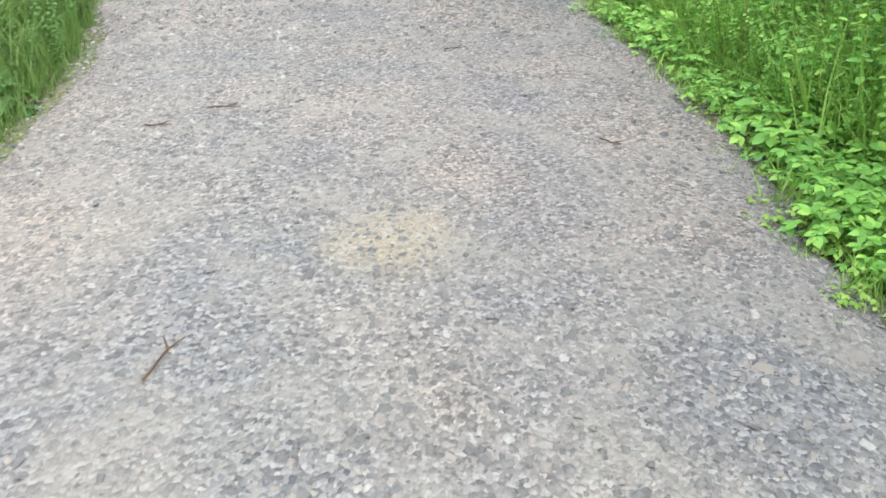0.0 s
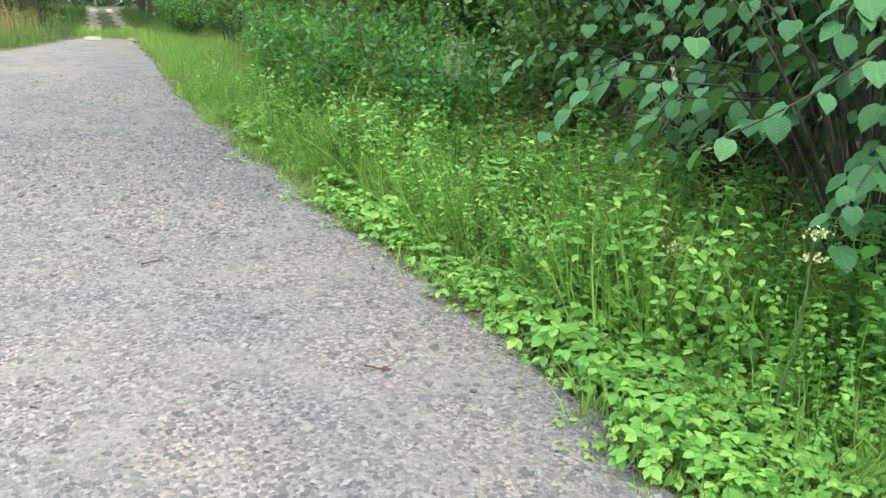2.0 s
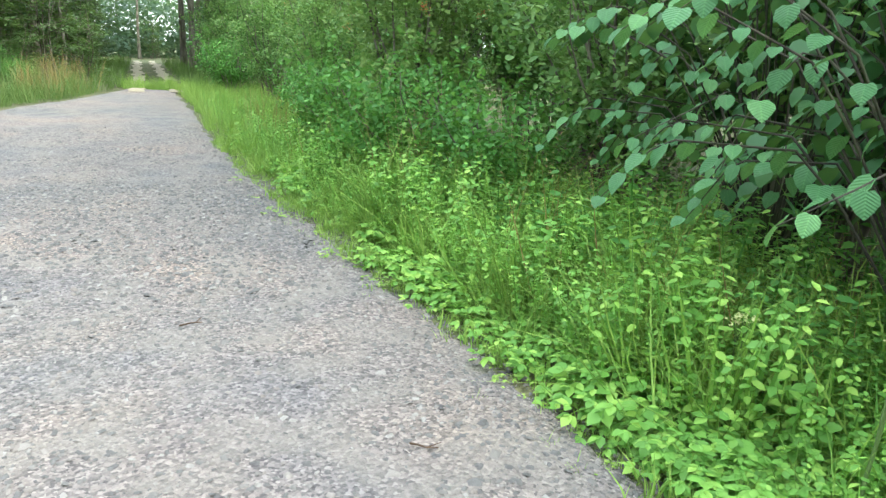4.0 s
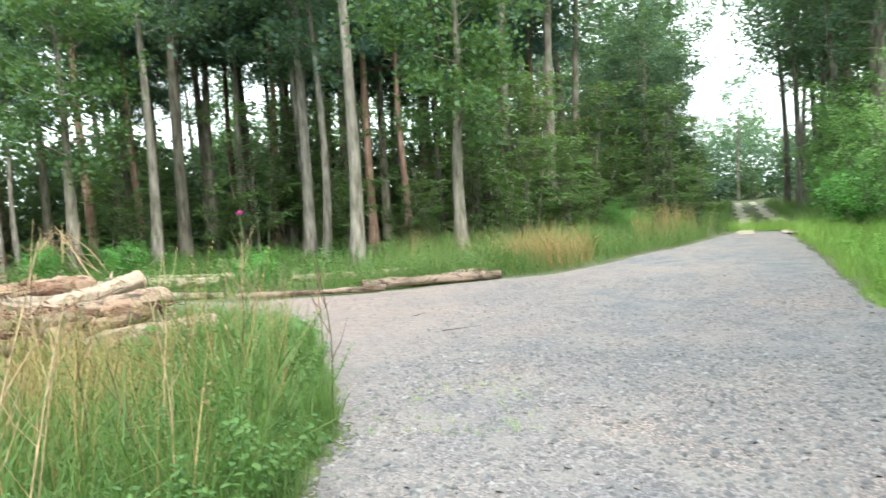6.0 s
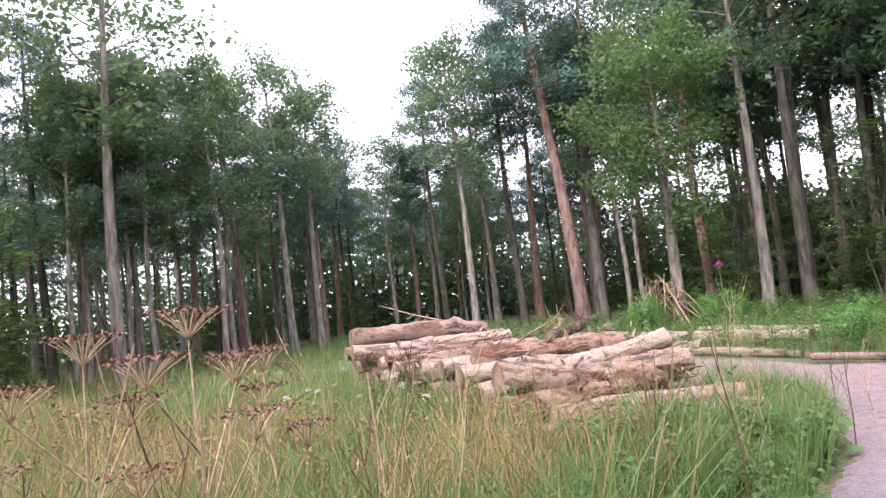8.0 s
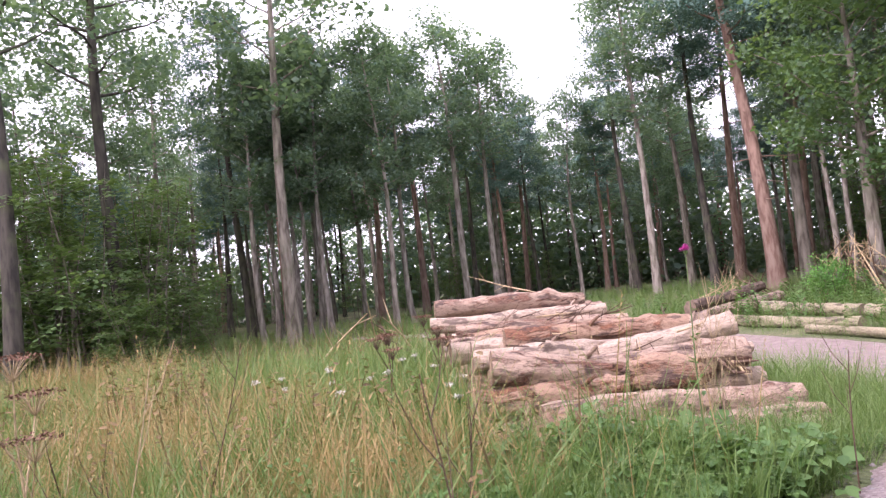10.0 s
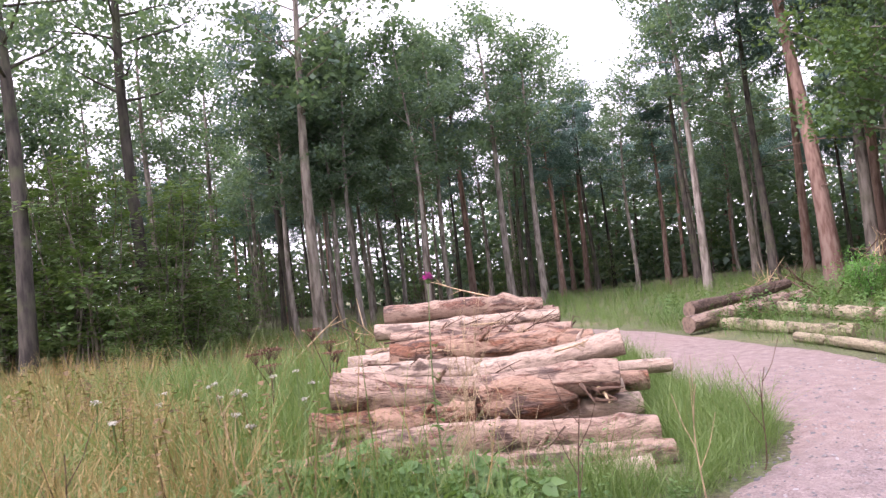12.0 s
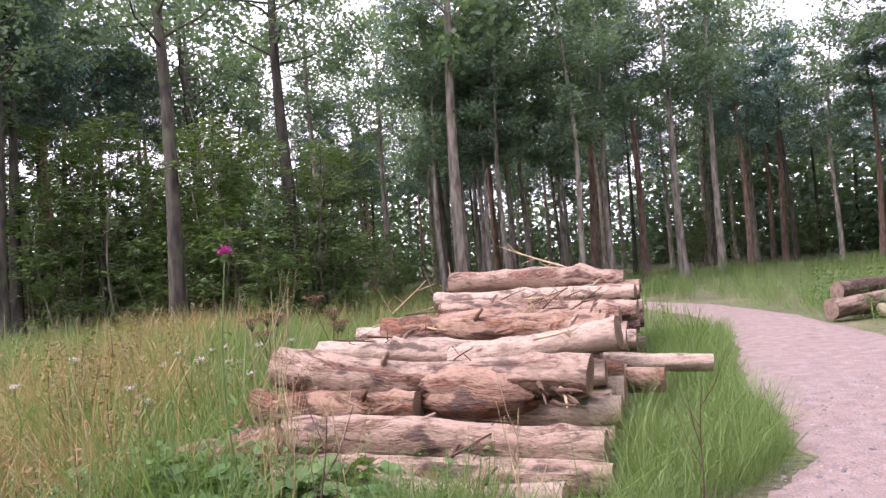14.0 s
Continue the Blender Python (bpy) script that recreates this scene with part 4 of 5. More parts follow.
TUFTS = [tuft(11, 0.13, 0.5, 0.008) for _ in range(4)]
SHORT = [tuft(12, 0.45, 0.8, 0.028) for _ in range(3)]
FINE = [tuft(9, 0.12, 0.8, 0.005) for _ in range(3)]
STEMS = [seeded_stem() for _ in range(3)]
HERBS = [herb(13, 0.9, 0.21) for _ in range(3)] + [herb(10, 0.7, 0.27)]
TALL = [herb(18, 0.95, 0.115) for _ in range(4)]
LACY = [herb(18, 0.95, 0.072) for _ in range(4)]
WISPY = [tuft(10, 0.16, 1.15, 0.0056) for _ in range(4)]


def bramble():
    """A low arching runner, one metre long, with leaves in threes."""
    v, q, base = [], [], 0
    tv, tq = tube([(0, 0, 0), (0.02, 0.35, 0.4), (-0.02, 0.7, 0.42), (0, 1, 0.2)], [0.008, 0.007, 0.006, 0.004], 3, False)
    v.append(tv), q.append(tq)
    base = len(tv)
    for i in range(8):
        t = 0.08 + 0.92 * i / 7
        side = 1 if i % 2 else -1
        p = np.array([side * uni(0.05, 0.28), t + uni(-0.1, 0.1), 0.12 + 0.42 * math.sin(math.pi * min(1, t * 0.9)) + uni(-0.06, 0.12)])
        yaw, tilt, size = -side * uni(0.2, 1.5), uni(-0.5, 0.15), uni(0.15, 0.27)
        for off in (-1.15, 0, 1.15):
            r = turn(np.array([yaw + off]), np.array([tilt]), np.array([uni(-0.25, 0.25)]))[0]
            v.append((OVAL[0] * np.array([1.15, 1, 1]) * size * (1 if off == 0 else 0.85)) @ r.T + p)
            q.append(OVAL[1] + base)
            base += len(OVAL[0])
    return np.concatenate(v), np.concatenate(q)


def plume(n):
    """A bunch of dry seeded stems that lean apart."""
    v, q, base = [], [], 0
    for _ in range(n):
        tv, tq = seeded_stem()
        r = turn(np.array([uni(0, 6.28)]), np.array([uni(-0.3, 0.3)]), np.array([uni(-0.3, 0.3)]))[0]
        v.append((tv * np.array([1.6, 1, 1]) * uni(0.7, 1.05)) @ r.T + np.array([uni(-0.15, 0.15), uni(-0.15, 0.15), 0]))
        q.append(tq + base)
        base += len(tv)
    return np.concatenate(v), np.concatenate(q)


BRAMBLES = [bramble() for _ in range(5)]
PLUMES = [plume(4) for _ in range(4)]
STRAW_SPOTS = ((-6.8, 4.6, 1.1), (-4.7, 7.2, 1.0), (-7.1, 6.4, 0.7), (-6.2, 5.6, 0.8), (-7.9, 5.4, 1.1), (-13.5, 2.6, 1.5), (-4.6, 8.1, 0.4), (-10, 4, 1.2))


def strawy(x, y):
    """How dry the meadow is at (x, y), 0 to 1."""
    best = np.zeros_like(x)
    for cx, cy, r in STRAW_SPOTS:
        best = np.maximum(best, np.exp(-(((x - cx) ** 2 + (y - cy) ** 2) / (r * r)) ** 1.5))
    return np.clip(best + 0.18 * ripple(x, y, 2.3), 0, 1)


def sow(geo, templates, x, y, low, high, tilt=0.32):
    pick = RNG.integers(0, len(templates), len(x))
    for k, t in enumerate(templates):
        m = pick == k
        n = int(m.sum())
        if n:
            lump = 0.9 + 0.22 * ripple(x[m], y[m], 2.6) + 0.14 * ripple(x[m] + 9, y[m], 5.5)
            geo.add(*scatter(t, on_ground(x[m], y[m]), any_turn(n, tilt), uni(low, high, n) * lump))


def field(n, x0, x1, y0, y1, keep):
    x, y = uni(x0, x1, n), uni(y0, y1, n)
    ok = keep(x, y, -road_depth(x, y))
    return x[ok], y[ok]


# east verge: a strip of grass, then brambles and herbs before the shrubs
g = Geo()
x, y = field(6500, 1.7, 4.6, -1, 14, lambda x, y, d: (d > -0.06 + 0.22 * RNG.random(len(x)) ** 2) & (d < 2.4))
sow(g, SHORT, x, y, 0.07, 0.18)
x, y = field(3800, 1.9, 4.4, 4.2, 14, lambda x, y, d: (d > 0.25) & (d < 2.0))
sow(g, WISPY, x, y, 0.2, 0.5, 0.55)
x, y = field(5200, 2, 7, 14, 34, lambda x, y, d: (d > 0.08) & (d < 3))
sow(g, TUFTS, x, y, 0.25, 0.6)
x, y = field(900, 2.4, 3.8, 26, 60, lambda x, y, d: (d > 0.1) & (np.abs(x - 3.0 - (y - 28) * 0.09) < 0.3))
sow(g, TUFTS, x, y, 0.12, 0.25)
x, y = field(1300, 2.2, 3.9, 3.0, 8.4, lambda x, y, d: (d > 0.4) & (ripple(x, y, 1.6) + RNG.random(len(x)) > 0.4))
sow(g, WISPY, x, y, 0.4, 0.9, 0.5)
x, y = field(600, 2.1, 3.9, 1, 9, lambda x, y, d: (d > 0.5) & (d < 2.2))
sow(g, FINE, x, y, 0.4, 0.85, 0.6)
stuff("verge_grass", g, GRASS, "fresh green grass along the gravel's edge", "grass")
g = Geo()
x, y = field(6000, 1.7, 3.5, 0.0, 6.2, lambda x, y, d: (d > 0.1 + 0.4 * RNG.random(len(x)) ** 2) & (d < 1.8) & (ripple(x, y, 1.9) + RNG.random(len(x)) > 0.0))
sow(g, BRAMBLES, x, y, 0.13, 0.30, 0.35)
x, y = field(2600, 1.9, 4.2, 6.5, 14, lambda x, y, d: (d > 0.3) & (d < 2.2) & (ripple(x, y, 1.4) + RNG.random(len(x)) > 0.5))
sow(g, BRAMBLES, x, y, 0.16, 0.34, 0.35)
x, y = field(2400, 1.9, 4.4, 4.5, 20, lambda x, y, d: (d > 0.3) & (d < 2.3) & (ripple(x + 3, y, 1.1) + 0.3 * RNG.random(len(x)) > 0.15))
sow(g, LACY, x, y, 0.35, 0.7, 0.35)
x, y = field(1800, 1.8, 4.2, -0.5, 6.5, lambda x, y, d: (d > 0.12 + 0.3 * RNG.random(len(x)) ** 2) & (d < 2.2) & (ripple(x, y, 2.2) + RNG.random(len(x)) > 0.1))
sow(g, HERBS, x, y, 0.14, 0.28, 0.3)
x, y = field(1500, 2.5, 4.4, -0.5, 7, lambda x, y, d: (d > 0.7) & (d < 2.4))
sow(g, TALL, x, y, 0.3, 0.55, 0.3)
x, y = field(1600, 2.3, 4.6, 6.5, 16, lambda x, y, d: (d > 0.5) & (d < 2.4))
sow(g, TALL, x, y, 0.25, 0.5, 0.3)
x, y = field(2600, 2.4, 4.0, 3.0, 9, lambda x, y, d: (d > 0.4) & (ripple(x + 2, y, 1.8) + RNG.random(len(x)) > 0.3))
sow(g, LACY, x, y, 0.35, 0.9, 0.35)
x, y = field(2200, 2.1, 3.9, 2.2, 9.5, lambda x, y, d: (d > 0.35) & (d < 1.9) & (ripple(x + 1, y, 1.5) + 0.6 * RNG.random(len(x)) > 0.1))
sow(g, LACY, x, y, 0.35, 0.75, 0.4)
x, y = field(1500, 2.0, 3.9, 2.6, 9.5, lambda x, y, d: (d > 0.3) & (d < 1.9))
sow(g, BRAMBLES, x, y, 0.16, 0.32, 0.7)
stuff("verge_herbs", g, HERB, "low leafy green herbs and brambles on the verge", "herbs")
g = Geo()
x, y = field(1100, 2.8, 4.8, -1, 12, lambda x, y, d: (d > 0.9) & (d < 2.8))
sow(g, [herb(18, 1.0, 0.10) for _ in range(3)], x, y, 0.5, 0.95, 0.2)
stuff("tall_verge_herbs", g, NETTLE, "tall dark leafy weeds before the shrubs", "herbs")
g = Geo()
x, y = field(420, 2.5, 4.2, 2.5, 16, lambda x, y, d: (d > 0.6) & (d < 2.2))
sow(g, STEMS, x, y, 0.6, 1.15)
stuff("verge_seed_stems", g, STRAW, "thin dry seed stems standing in the verge", "grass")


# the meadow between the road and the log pile
def meadow(x, y, d):
    return (d > 0.1) & (x < -1.5) & (y < 14.5) & ~((x < -5.2) & (x > -11.9) & (y > 8.35) & (y < 11.2))


g = Geo()
x, y = field(7500, -9, -1.7, 1, 10.4, lambda x, y, d: meadow(x, y, d) & (d < 1.3))
sow(g, TUFTS, x, y, 0.25, 0.6)
x, y = field(5200, -13, -3.5, 10, 12.7, lambda x, y, d: meadow(x, y, d) & (d < 1.6))
sow(g, WISPY, x, y, 0.2, 0.48, 0.5)
x, y = field(1500, -13, -3.0, 9.5, 12.7, lambda x, y, d: meadow(x, y, d - 0.14) & (d < 0.5))
sow(g, SHORT, x, y, 0.12, 0.24)
x, y = field(2500, -4, -1.6, -3, 9, lambda x, y, d: meadow(x, y, d) & (d < 0.6))
sow(g, SHORT, x, y, 0.1, 0.25)
x, y = field(6500, -24, 1, 12.5, 26, lambda x, y, d: (d > 0.12) & (d < 8))
sow(g, WISPY, x, y, 0.2, 0.55, 0.5)
x, y = field(3200, -8, 10, 26, 62, lambda x, y, d: (d > 0.2) & (np.abs(x - 3.0 - (y - 28) * 0.09) > 1.1))
sow(g, TUFTS, x, y, 0.5, 0.95)
stuff("fresh_grass", g, FRESH, "fresh green grass round the bend of the road", "grass")
g = Geo()
green = lambda x, y, d: meadow(x, y, d) & (d > 0.5) & ((x < -5.6) | (y < 9.6) | (d > 1.6)) & ~((x < -3.9) & (y > 9.5)) & (RNG.random(len(x)) > 0.75 * strawy(x, y))
x, y = field(6000, -13, -2, -1, 11.5, green)
sow(g, TUFTS, x, y, 0.35, 0.75, 0.4)
x, y = field(9500, -13, -2, -1, 11.5, green)
sow(g, WISPY, x, y, 0.5, 0.98, 0.5)
x, y = field(3000, -26, -10, -8, 12, lambda x, y, d: meadow(x, y, d) & (d > 0.2))
sow(g, TUFTS, x, y, 0.35, 0.7)
x, y = field(1500, -6.5, -3.2, 9.9, 12.4, lambda x, y, d: meadow(x, y, d) & (d > 0.12) & (ripple(x, y, 2.0) + RNG.random(len(x)) > 0.4))
sow(g, WISPY, x, y, 0.25, 0.6, 0.6)
x, y = field(2500, -34, -22, -6, 24, lambda x, y, d: d > 0.2)
sow(g, TUFTS, x, y, 0.3, 0.6)
x, y = field(3800, -7, 1.5, 15.5, 27, lambda x, y, d: (d > 0.3) & (ripple(x, y, 0.6) + RNG.random(len(x)) > 0.3))
sow(g, WISPY, x, y, 0.45, 0.9, 0.5)
stuff("meadow_grass", g, MEADOW, "tall yellowish green meadow grass", "grass")
g = Geo()
dry = lambda x, y, d: meadow(x, y, d) & (d > 0.5) & (RNG.random(len(x)) < 0.03 + 0.9 * np.clip(1.3 * strawy(x, y) - 0.25, 0, 1)) & ~((x < -4.4) & (y > 9.2))
x, y = field(13000, -16, -2.3, -1, 10.5, dry)
sow(g, WISPY, x, y, 0.5, 0.95, 0.5)
x, y = field(4200, -16, -2.3, 0, 10.8, dry)
sow(g, PLUMES, x, y, 0.65, 1.1, 0.35)
x, y = field(260, -5.5, -2.4, 5, 9.8, lambda x, y, d: meadow(x, y, d) & (d > 0.35))
sow(g, STEMS, x, y, 0.9, 1.25)
x, y = field(1200, -7, 0, 15.5, 25, lambda x, y, d: (d > 0.8) & (ripple(x, y, 0.5) > 0.1))
sow(g, STEMS, x, y, 0.7, 1.1)
x, y = field(190, -3.7, -1.9, 18.6, 20.6, lambda x, y, d: d > 0.4)
sow(g, WISPY, x, y, 0.7, 1.1, 0.4)
x, y = field(500, -1.0, 1.6, 24, 27.5, lambda x, y, d: d > 0.4)
sow(g, STEMS, x, y, 0.9, 1.3)
stuff("dry_grass", g, STRAW, "dry straw-coloured grass with seed heads", "grass")
g = Geo()
x, y = field(3000, -7.5, -1.8, 3, 10.6, lambda x, y, d: meadow(x, y, d) & (d < 2.4) & (ripple(x + 3, y, 1.1) + RNG.random(len(x)) > 0.5))
sow(g, LACY, x, y, 0.3, 0.7, 0.5)
x, y = field(350, -5.4, -3.4, 8.0, 10.5, lambda x, y, d: meadow(x, y, d) & (y < 10.9 + (x + 4.6) * 0.9))
sow(g, TALL, x, y, 0.2, 0.42, 0.3)
x, y = field(1200, -5.4, -3.4, 8.0, 11.0, lambda x, y, d: meadow(x, y, d))
sow(g, HERBS, x, y, 0.08, 0.18, 0.3)
x, y = field(3400, -18, 1, 14, 25, lambda x, y, d: (d > 0.3) & (ripple(x, y, 0.9) + 0.6 * RNG.random(len(x)) > 0.15))
sow(g, TALL, x, y, 0.35, 0.8, 0.35)
x, y = field(420, -5.15, -4.1, 8.4, 9.8, lambda x, y, d: meadow(x, y, d))
sow(g, BRAMBLES, x, y, 0.3, 0.55, 0.6)
x, y = field(800, -6.6, -3.2, 7.2, 9.6, lambda x, y, d: meadow(x, y, d) & (d > 0.3) & (strawy(x, y) < 0.4))
sow(g, BRAMBLES, x, y, 0.2, 0.4, 0.5)
x, y = field(1500, -32, -13, 6, 22, lambda x, y, d: (d > 0.6) & (ripple(x, y, 1.1) + 0.5 * RNG.random(len(x)) > 0.3))
sow(g, TALL, x, y, 0.3, 0.7, 0.4)
x, y = field(2600, -6.5, -2.0, 3.5, 9.0, lambda x, y, d: meadow(x, y, d) & (d > 0.4) & (d < 2.2) & (strawy(x, y) < 0.5))
sow(g, BRAMBLES, x, y, 0.2, 0.42, 0.6)
stuff("meadow_herbs", g, WEED, "leafy green weeds among the grass", "herbs")
g = Geo()
x, y = field(1500, -10, -2.4, 1, 9.4, lambda x, y, d: meadow(x, y, d) & (d > 0.5) & (ripple(x + 1, y + 2, 0.9) + RNG.random(len(x)) > 0.5) & (strawy(x, y) > 0.15))
sow(g, [herb(16, 1.0, 0.07) for _ in range(3)], x, y, 0.55, 1.05, 0.25)
x, y = field(1700, -21, -10.5, -5, 9.5, lambda x, y, d: (d > 0.3) & (ripple(x, y, 0.7) + 0.5 * RNG.random(len(x)) > 0.1))
sow(g, [herb(16, 1.0, 0.07) for _ in range(3)], x, y, 0.4, 0.8, 0.25)
stuff("brown_weeds", g, UMBEL_LEAF, "withered brown weeds among the meadow grass", "weeds")
g = Geo()
x, y = field(160, -2.3, -1.1, 7.3, 8.8, lambda x, y, d: (d < -0.05))
sow(g, SHORT, x, y, 0.05, 0.10)
x, y = field(420, 1.3, 2.3, 1.0, 12, lambda x, y, d: (d > -0.35 * RNG.random(len(x))) & (d < 0.1))
sow(g, SHORT, x, y, 0.05, 0.12)
x, y = field(260, 1.3, 2.3, 1.0, 10, lambda x, y, d: (d > -0.28 * RNG.random(len(x))) & (d < 0.1))
sow(g, BRAMBLES, x, y, 0.08, 0.16, 0.3)
stuff("weeds_in_gravel", g, GRASS, "sparse low weeds growing in the gravel", "weeds")


# ---- felled logs ----
def log_mesh(length, r, knots, bend, seed):
    rng = np.random.default_rng(seed)
    seg, rings = 24, 26
    t = np.linspace(-0.5, 0.5, rings)
    ph = rng.uniform(0, 6, 4)
    cx, cz = bend * np.sin(t * 3 + ph[0]) * 0.5, bend * np.sin(t * 4 + ph[1]) * 0.3
    cx, cz = cx - np.interp(0, t, cx), cz - np.interp(0, t, cz)
    ang = np.arange(seg) / seg * 2 * math.pi
    rad = r * (1 + 0.08 * np.sin(t * 9 + ph[2]) - 0.12 * t)[:, None] * (1 + 0.045 * np.sin(3 * ang + ph[3])[None] + 0.035 * rng.normal(size=(rings, seg)) + 0.045 * np.sin(7 * ang[None] + 2 * np.sin(t[:, None] * 8 + ph[1])) + 0.035 * np.sin(11 * ang[None] + 3 * np.sin(t[:, None] * 11 + ph[2])) + 0.07 * np.sin(t[:, None] * 17 + 2 * ang[None] + ph[0]) * np.sin(t[:, None] * 11 + ph[1]))
    for _ in range(knots):
        kt, ka = rng.uniform(-0.45, 0.45), rng.uniform(0, 6.28)
        da = np.angle(np.exp(1j * (ang - ka)))
        rad *= 1 + 0.28 * np.exp(-((t - kt) / 0.03)[:, None] ** 2 - (da / 0.4)[None] ** 2)
    v = np.stack([cx[:, None] + rad * np.cos(ang), np.repeat((t * length)[:, None], seg, 1), cz[:, None] + rad * np.sin(ang)], -1)
    i, j = np.meshgrid(np.arange(rings - 1), np.arange(seg), indexing="ij")
    k = (j + 1) % seg
    q = np.stack([i * seg + j, (i + 1) * seg + j, (i + 1) * seg + k, i * seg + k], -1).reshape(-1, 4)
    return v, q


def end_mesh(ring, out):
    """The sawn face inside the last ring, a little proud in the middle."""
    c = ring.mean(0)
    mid = c + (ring - c) * 0.55 + np.array([0, out * 0.006, 0])
    core = c + (ring - c) * 0.12 + np.array([0, out * 0.009, 0])
    n = len(ring)
    v = np.concatenate([ring + np.array([0, out * 0.003, 0]), mid, core])
    q = [(a + o, (a + 1) % n + o, (a + 1) % n + o + n, a + o + n) for o in (0, n) for a in range(n)]
    q += [(2 * n + a, 2 * n + a + 1, 2 * n + (n - a - 2), 2 * n + (n - a - 1)) for a in range(n // 2 - 1)]
    return v, q


def felled_log(a, b, r, mat, label, knots=3, bend=0.08, seed=0, group="logs stacked in the pile", stub=True, end=None):
    a, b = Vector(a), Vector(b)
    d = b - a
    m = Matrix.Translation((a + b) / 2) @ d.to_track_quat("Y", "Z").to_matrix().to_4x4()
    ob = root("log", m, label, "log", group)
    v, q = log_mesh(d.length, r, knots, bend, seed)
    Geo().add(v, q).part("bark", mat, ob, smooth=True)
    Geo().add(*end_mesh(v[0], -1)).part("cut_end", end or SAWN, ob, "sawn wood end")
    Geo().add(*end_mesh(v[-1], 1)).part("cut_end", end or SAWN, ob, "sawn wood end")
    if stub:
        rng = np.random.default_rng(seed + 500)
        y0, ang = rng.uniform(-0.3, 0.3) * d.length, rng.uniform(0.3, 2.8)
        o = np.array([math.cos(ang), 0, math.sin(ang)])
        p0 = np.array([0, y0, 0]) + o * r * 0.7
        pts = [p0, p0 + o * r * 0.7 + np.array([0, 0.04, 0]), p0 + o * r * 1.2 + np.array([0, 0.10, 0])]
        Geo().add(*tube(pts, [r * 0.22, r * 0.17, r * 0.1], 6)).part("branch_stub", mat, ob, "broken branch stub", smooth=True)
    return ob


PINKISH = "felled pine log with flaking pinkish bark in the pile"
PALE = "felled pine log with pale barked and bare streaks"
ORANGE = "felled pine log with orange-brown bark in the pile"
NAMED = [
    ((-11.45, 8.55, 1.07), (-11.35, 10.95, 0.97), 0.15, 0, PALE, 0.10),
    ((-11.05, 8.42, 0.82), (-10.75, 11.10, 0.76), 0.115, 1, PALE, 0.06),
    ((-10.3, 8.7, 0.74), (-10.0, 11.15, 0.66), 0.11, 0, PINKISH, 0.06),
    ((-7.8, 8.9, 0.76), (-7.74, 11.0, 0.72), 0.125, 2, ORANGE, 0.06),
    ((-8.05, 8.55, 0.66), (-7.9, 10.9, 0.60), 0.10, 1, PALE, 0.05),
    ((-7.25, 9.75, 0.52), (-7.05, 11.15, 0.72), 0.12, 1, "pale felled log lying slanted over the pile", 0.03),
    ((-7.4, 8.45, 0.64), (-7.3, 10.6, 0.56), 0.115, 1, PALE, 0.06),
    ((-6.72, 8.5, 0.60), (-6.5, 10.95, 0.38), 0.15, 0, "thick gnarled felled log with pinkish bark and a burl", 0.24),
    ((-6.5, 8.28, 0.36), (-6.4, 9.7, 0.31), 0.125, 2, ORANGE, 0.05),
    ((-6.05, 8.8, 0.24), (-5.98, 11.1, 0.16), 0.13, 0, PINKISH, 0.07),
    ((-5.76, 8.9, 0.05), (-5.72, 11.15, 0.03), 0.11, 0, PINKISH, 0.04),
    ((-5.45, 8.9, 0.02), (-5.40, 10.9, 0.0), 0.105, 1, PALE, 0.04),
    ((-8.1, 9.5, 0.40), (-8.0, 11.85, 0.30), 0.085, 1, PALE, 0.04),
    ((-7.6, 9.2, 0.30), (-7.5, 11.45, 0.26), 0.10, 2, ORANGE, 0.04),
    ((-5.42, 8.1, 0.12), (-5.72, 8.95, 0.27), 0.13, 2, "short felled log end with orange bark", 0.02),
]
for i, (a, b, r, m, label, bend) in enumerate(NAMED):
    ob = felled_log(a, b, r, LOGS[m], label, knots=4, bend=bend, seed=i)
    if "burl" in label:
        rng = np.random.default_rng(3)
        u, w = np.meshgrid(np.linspace(0, math.pi, 10), np.arange(14) / 14 * 2 * math.pi, indexing="ij")
        rr = 0.235 * (1 + 0.12 * np.sin(3 * w + 2 * u) + 0.04 * rng.normal(size=u.shape))
        bv = np.stack([rr * np.sin(u) * np.cos(w) * 0.75 + 0.085, rr * np.cos(u) * 1.9 + 0.42, rr * np.sin(u) * np.sin(w) * 0.8 - 0.05], -1).reshape(-1, 3)
        ii, jj = np.meshgrid(np.arange(9), np.arange(14), indexing="ij")
        kk = (jj + 1) % 14
        Geo().add(bv, np.stack([ii * 14 + jj, (ii + 1) * 14 + jj, (ii + 1) * 14 + kk, ii * 14 + kk], -1).reshape(-1, 4)).part("burl", LOGS[2], ob, "swollen orange-brown burl", smooth=True)
        for s in range(9):
            p0 = np.array([0.10 + rng.uniform(-0.05, 0.06), rng.uniform(0.85, 1.15), rng.uniform(-0.08, 0.12)])
            p1 = p0 + np.array([rng.uniform(0.0, 0.16), rng.uniform(-0.05, 0.22), rng.uniform(-0.12, 0.1)])
            Geo().add(*tube([p0, p0 * 0.5 + p1 * 0.5 + rng.uniform(-0.02, 0.02, 3), p1], [0.022, 0.015, 0.006], 6)).part("root_stub", STEM_D if s % 3 == 0 else STEM_B, ob, "splintered root stub", smooth=True)

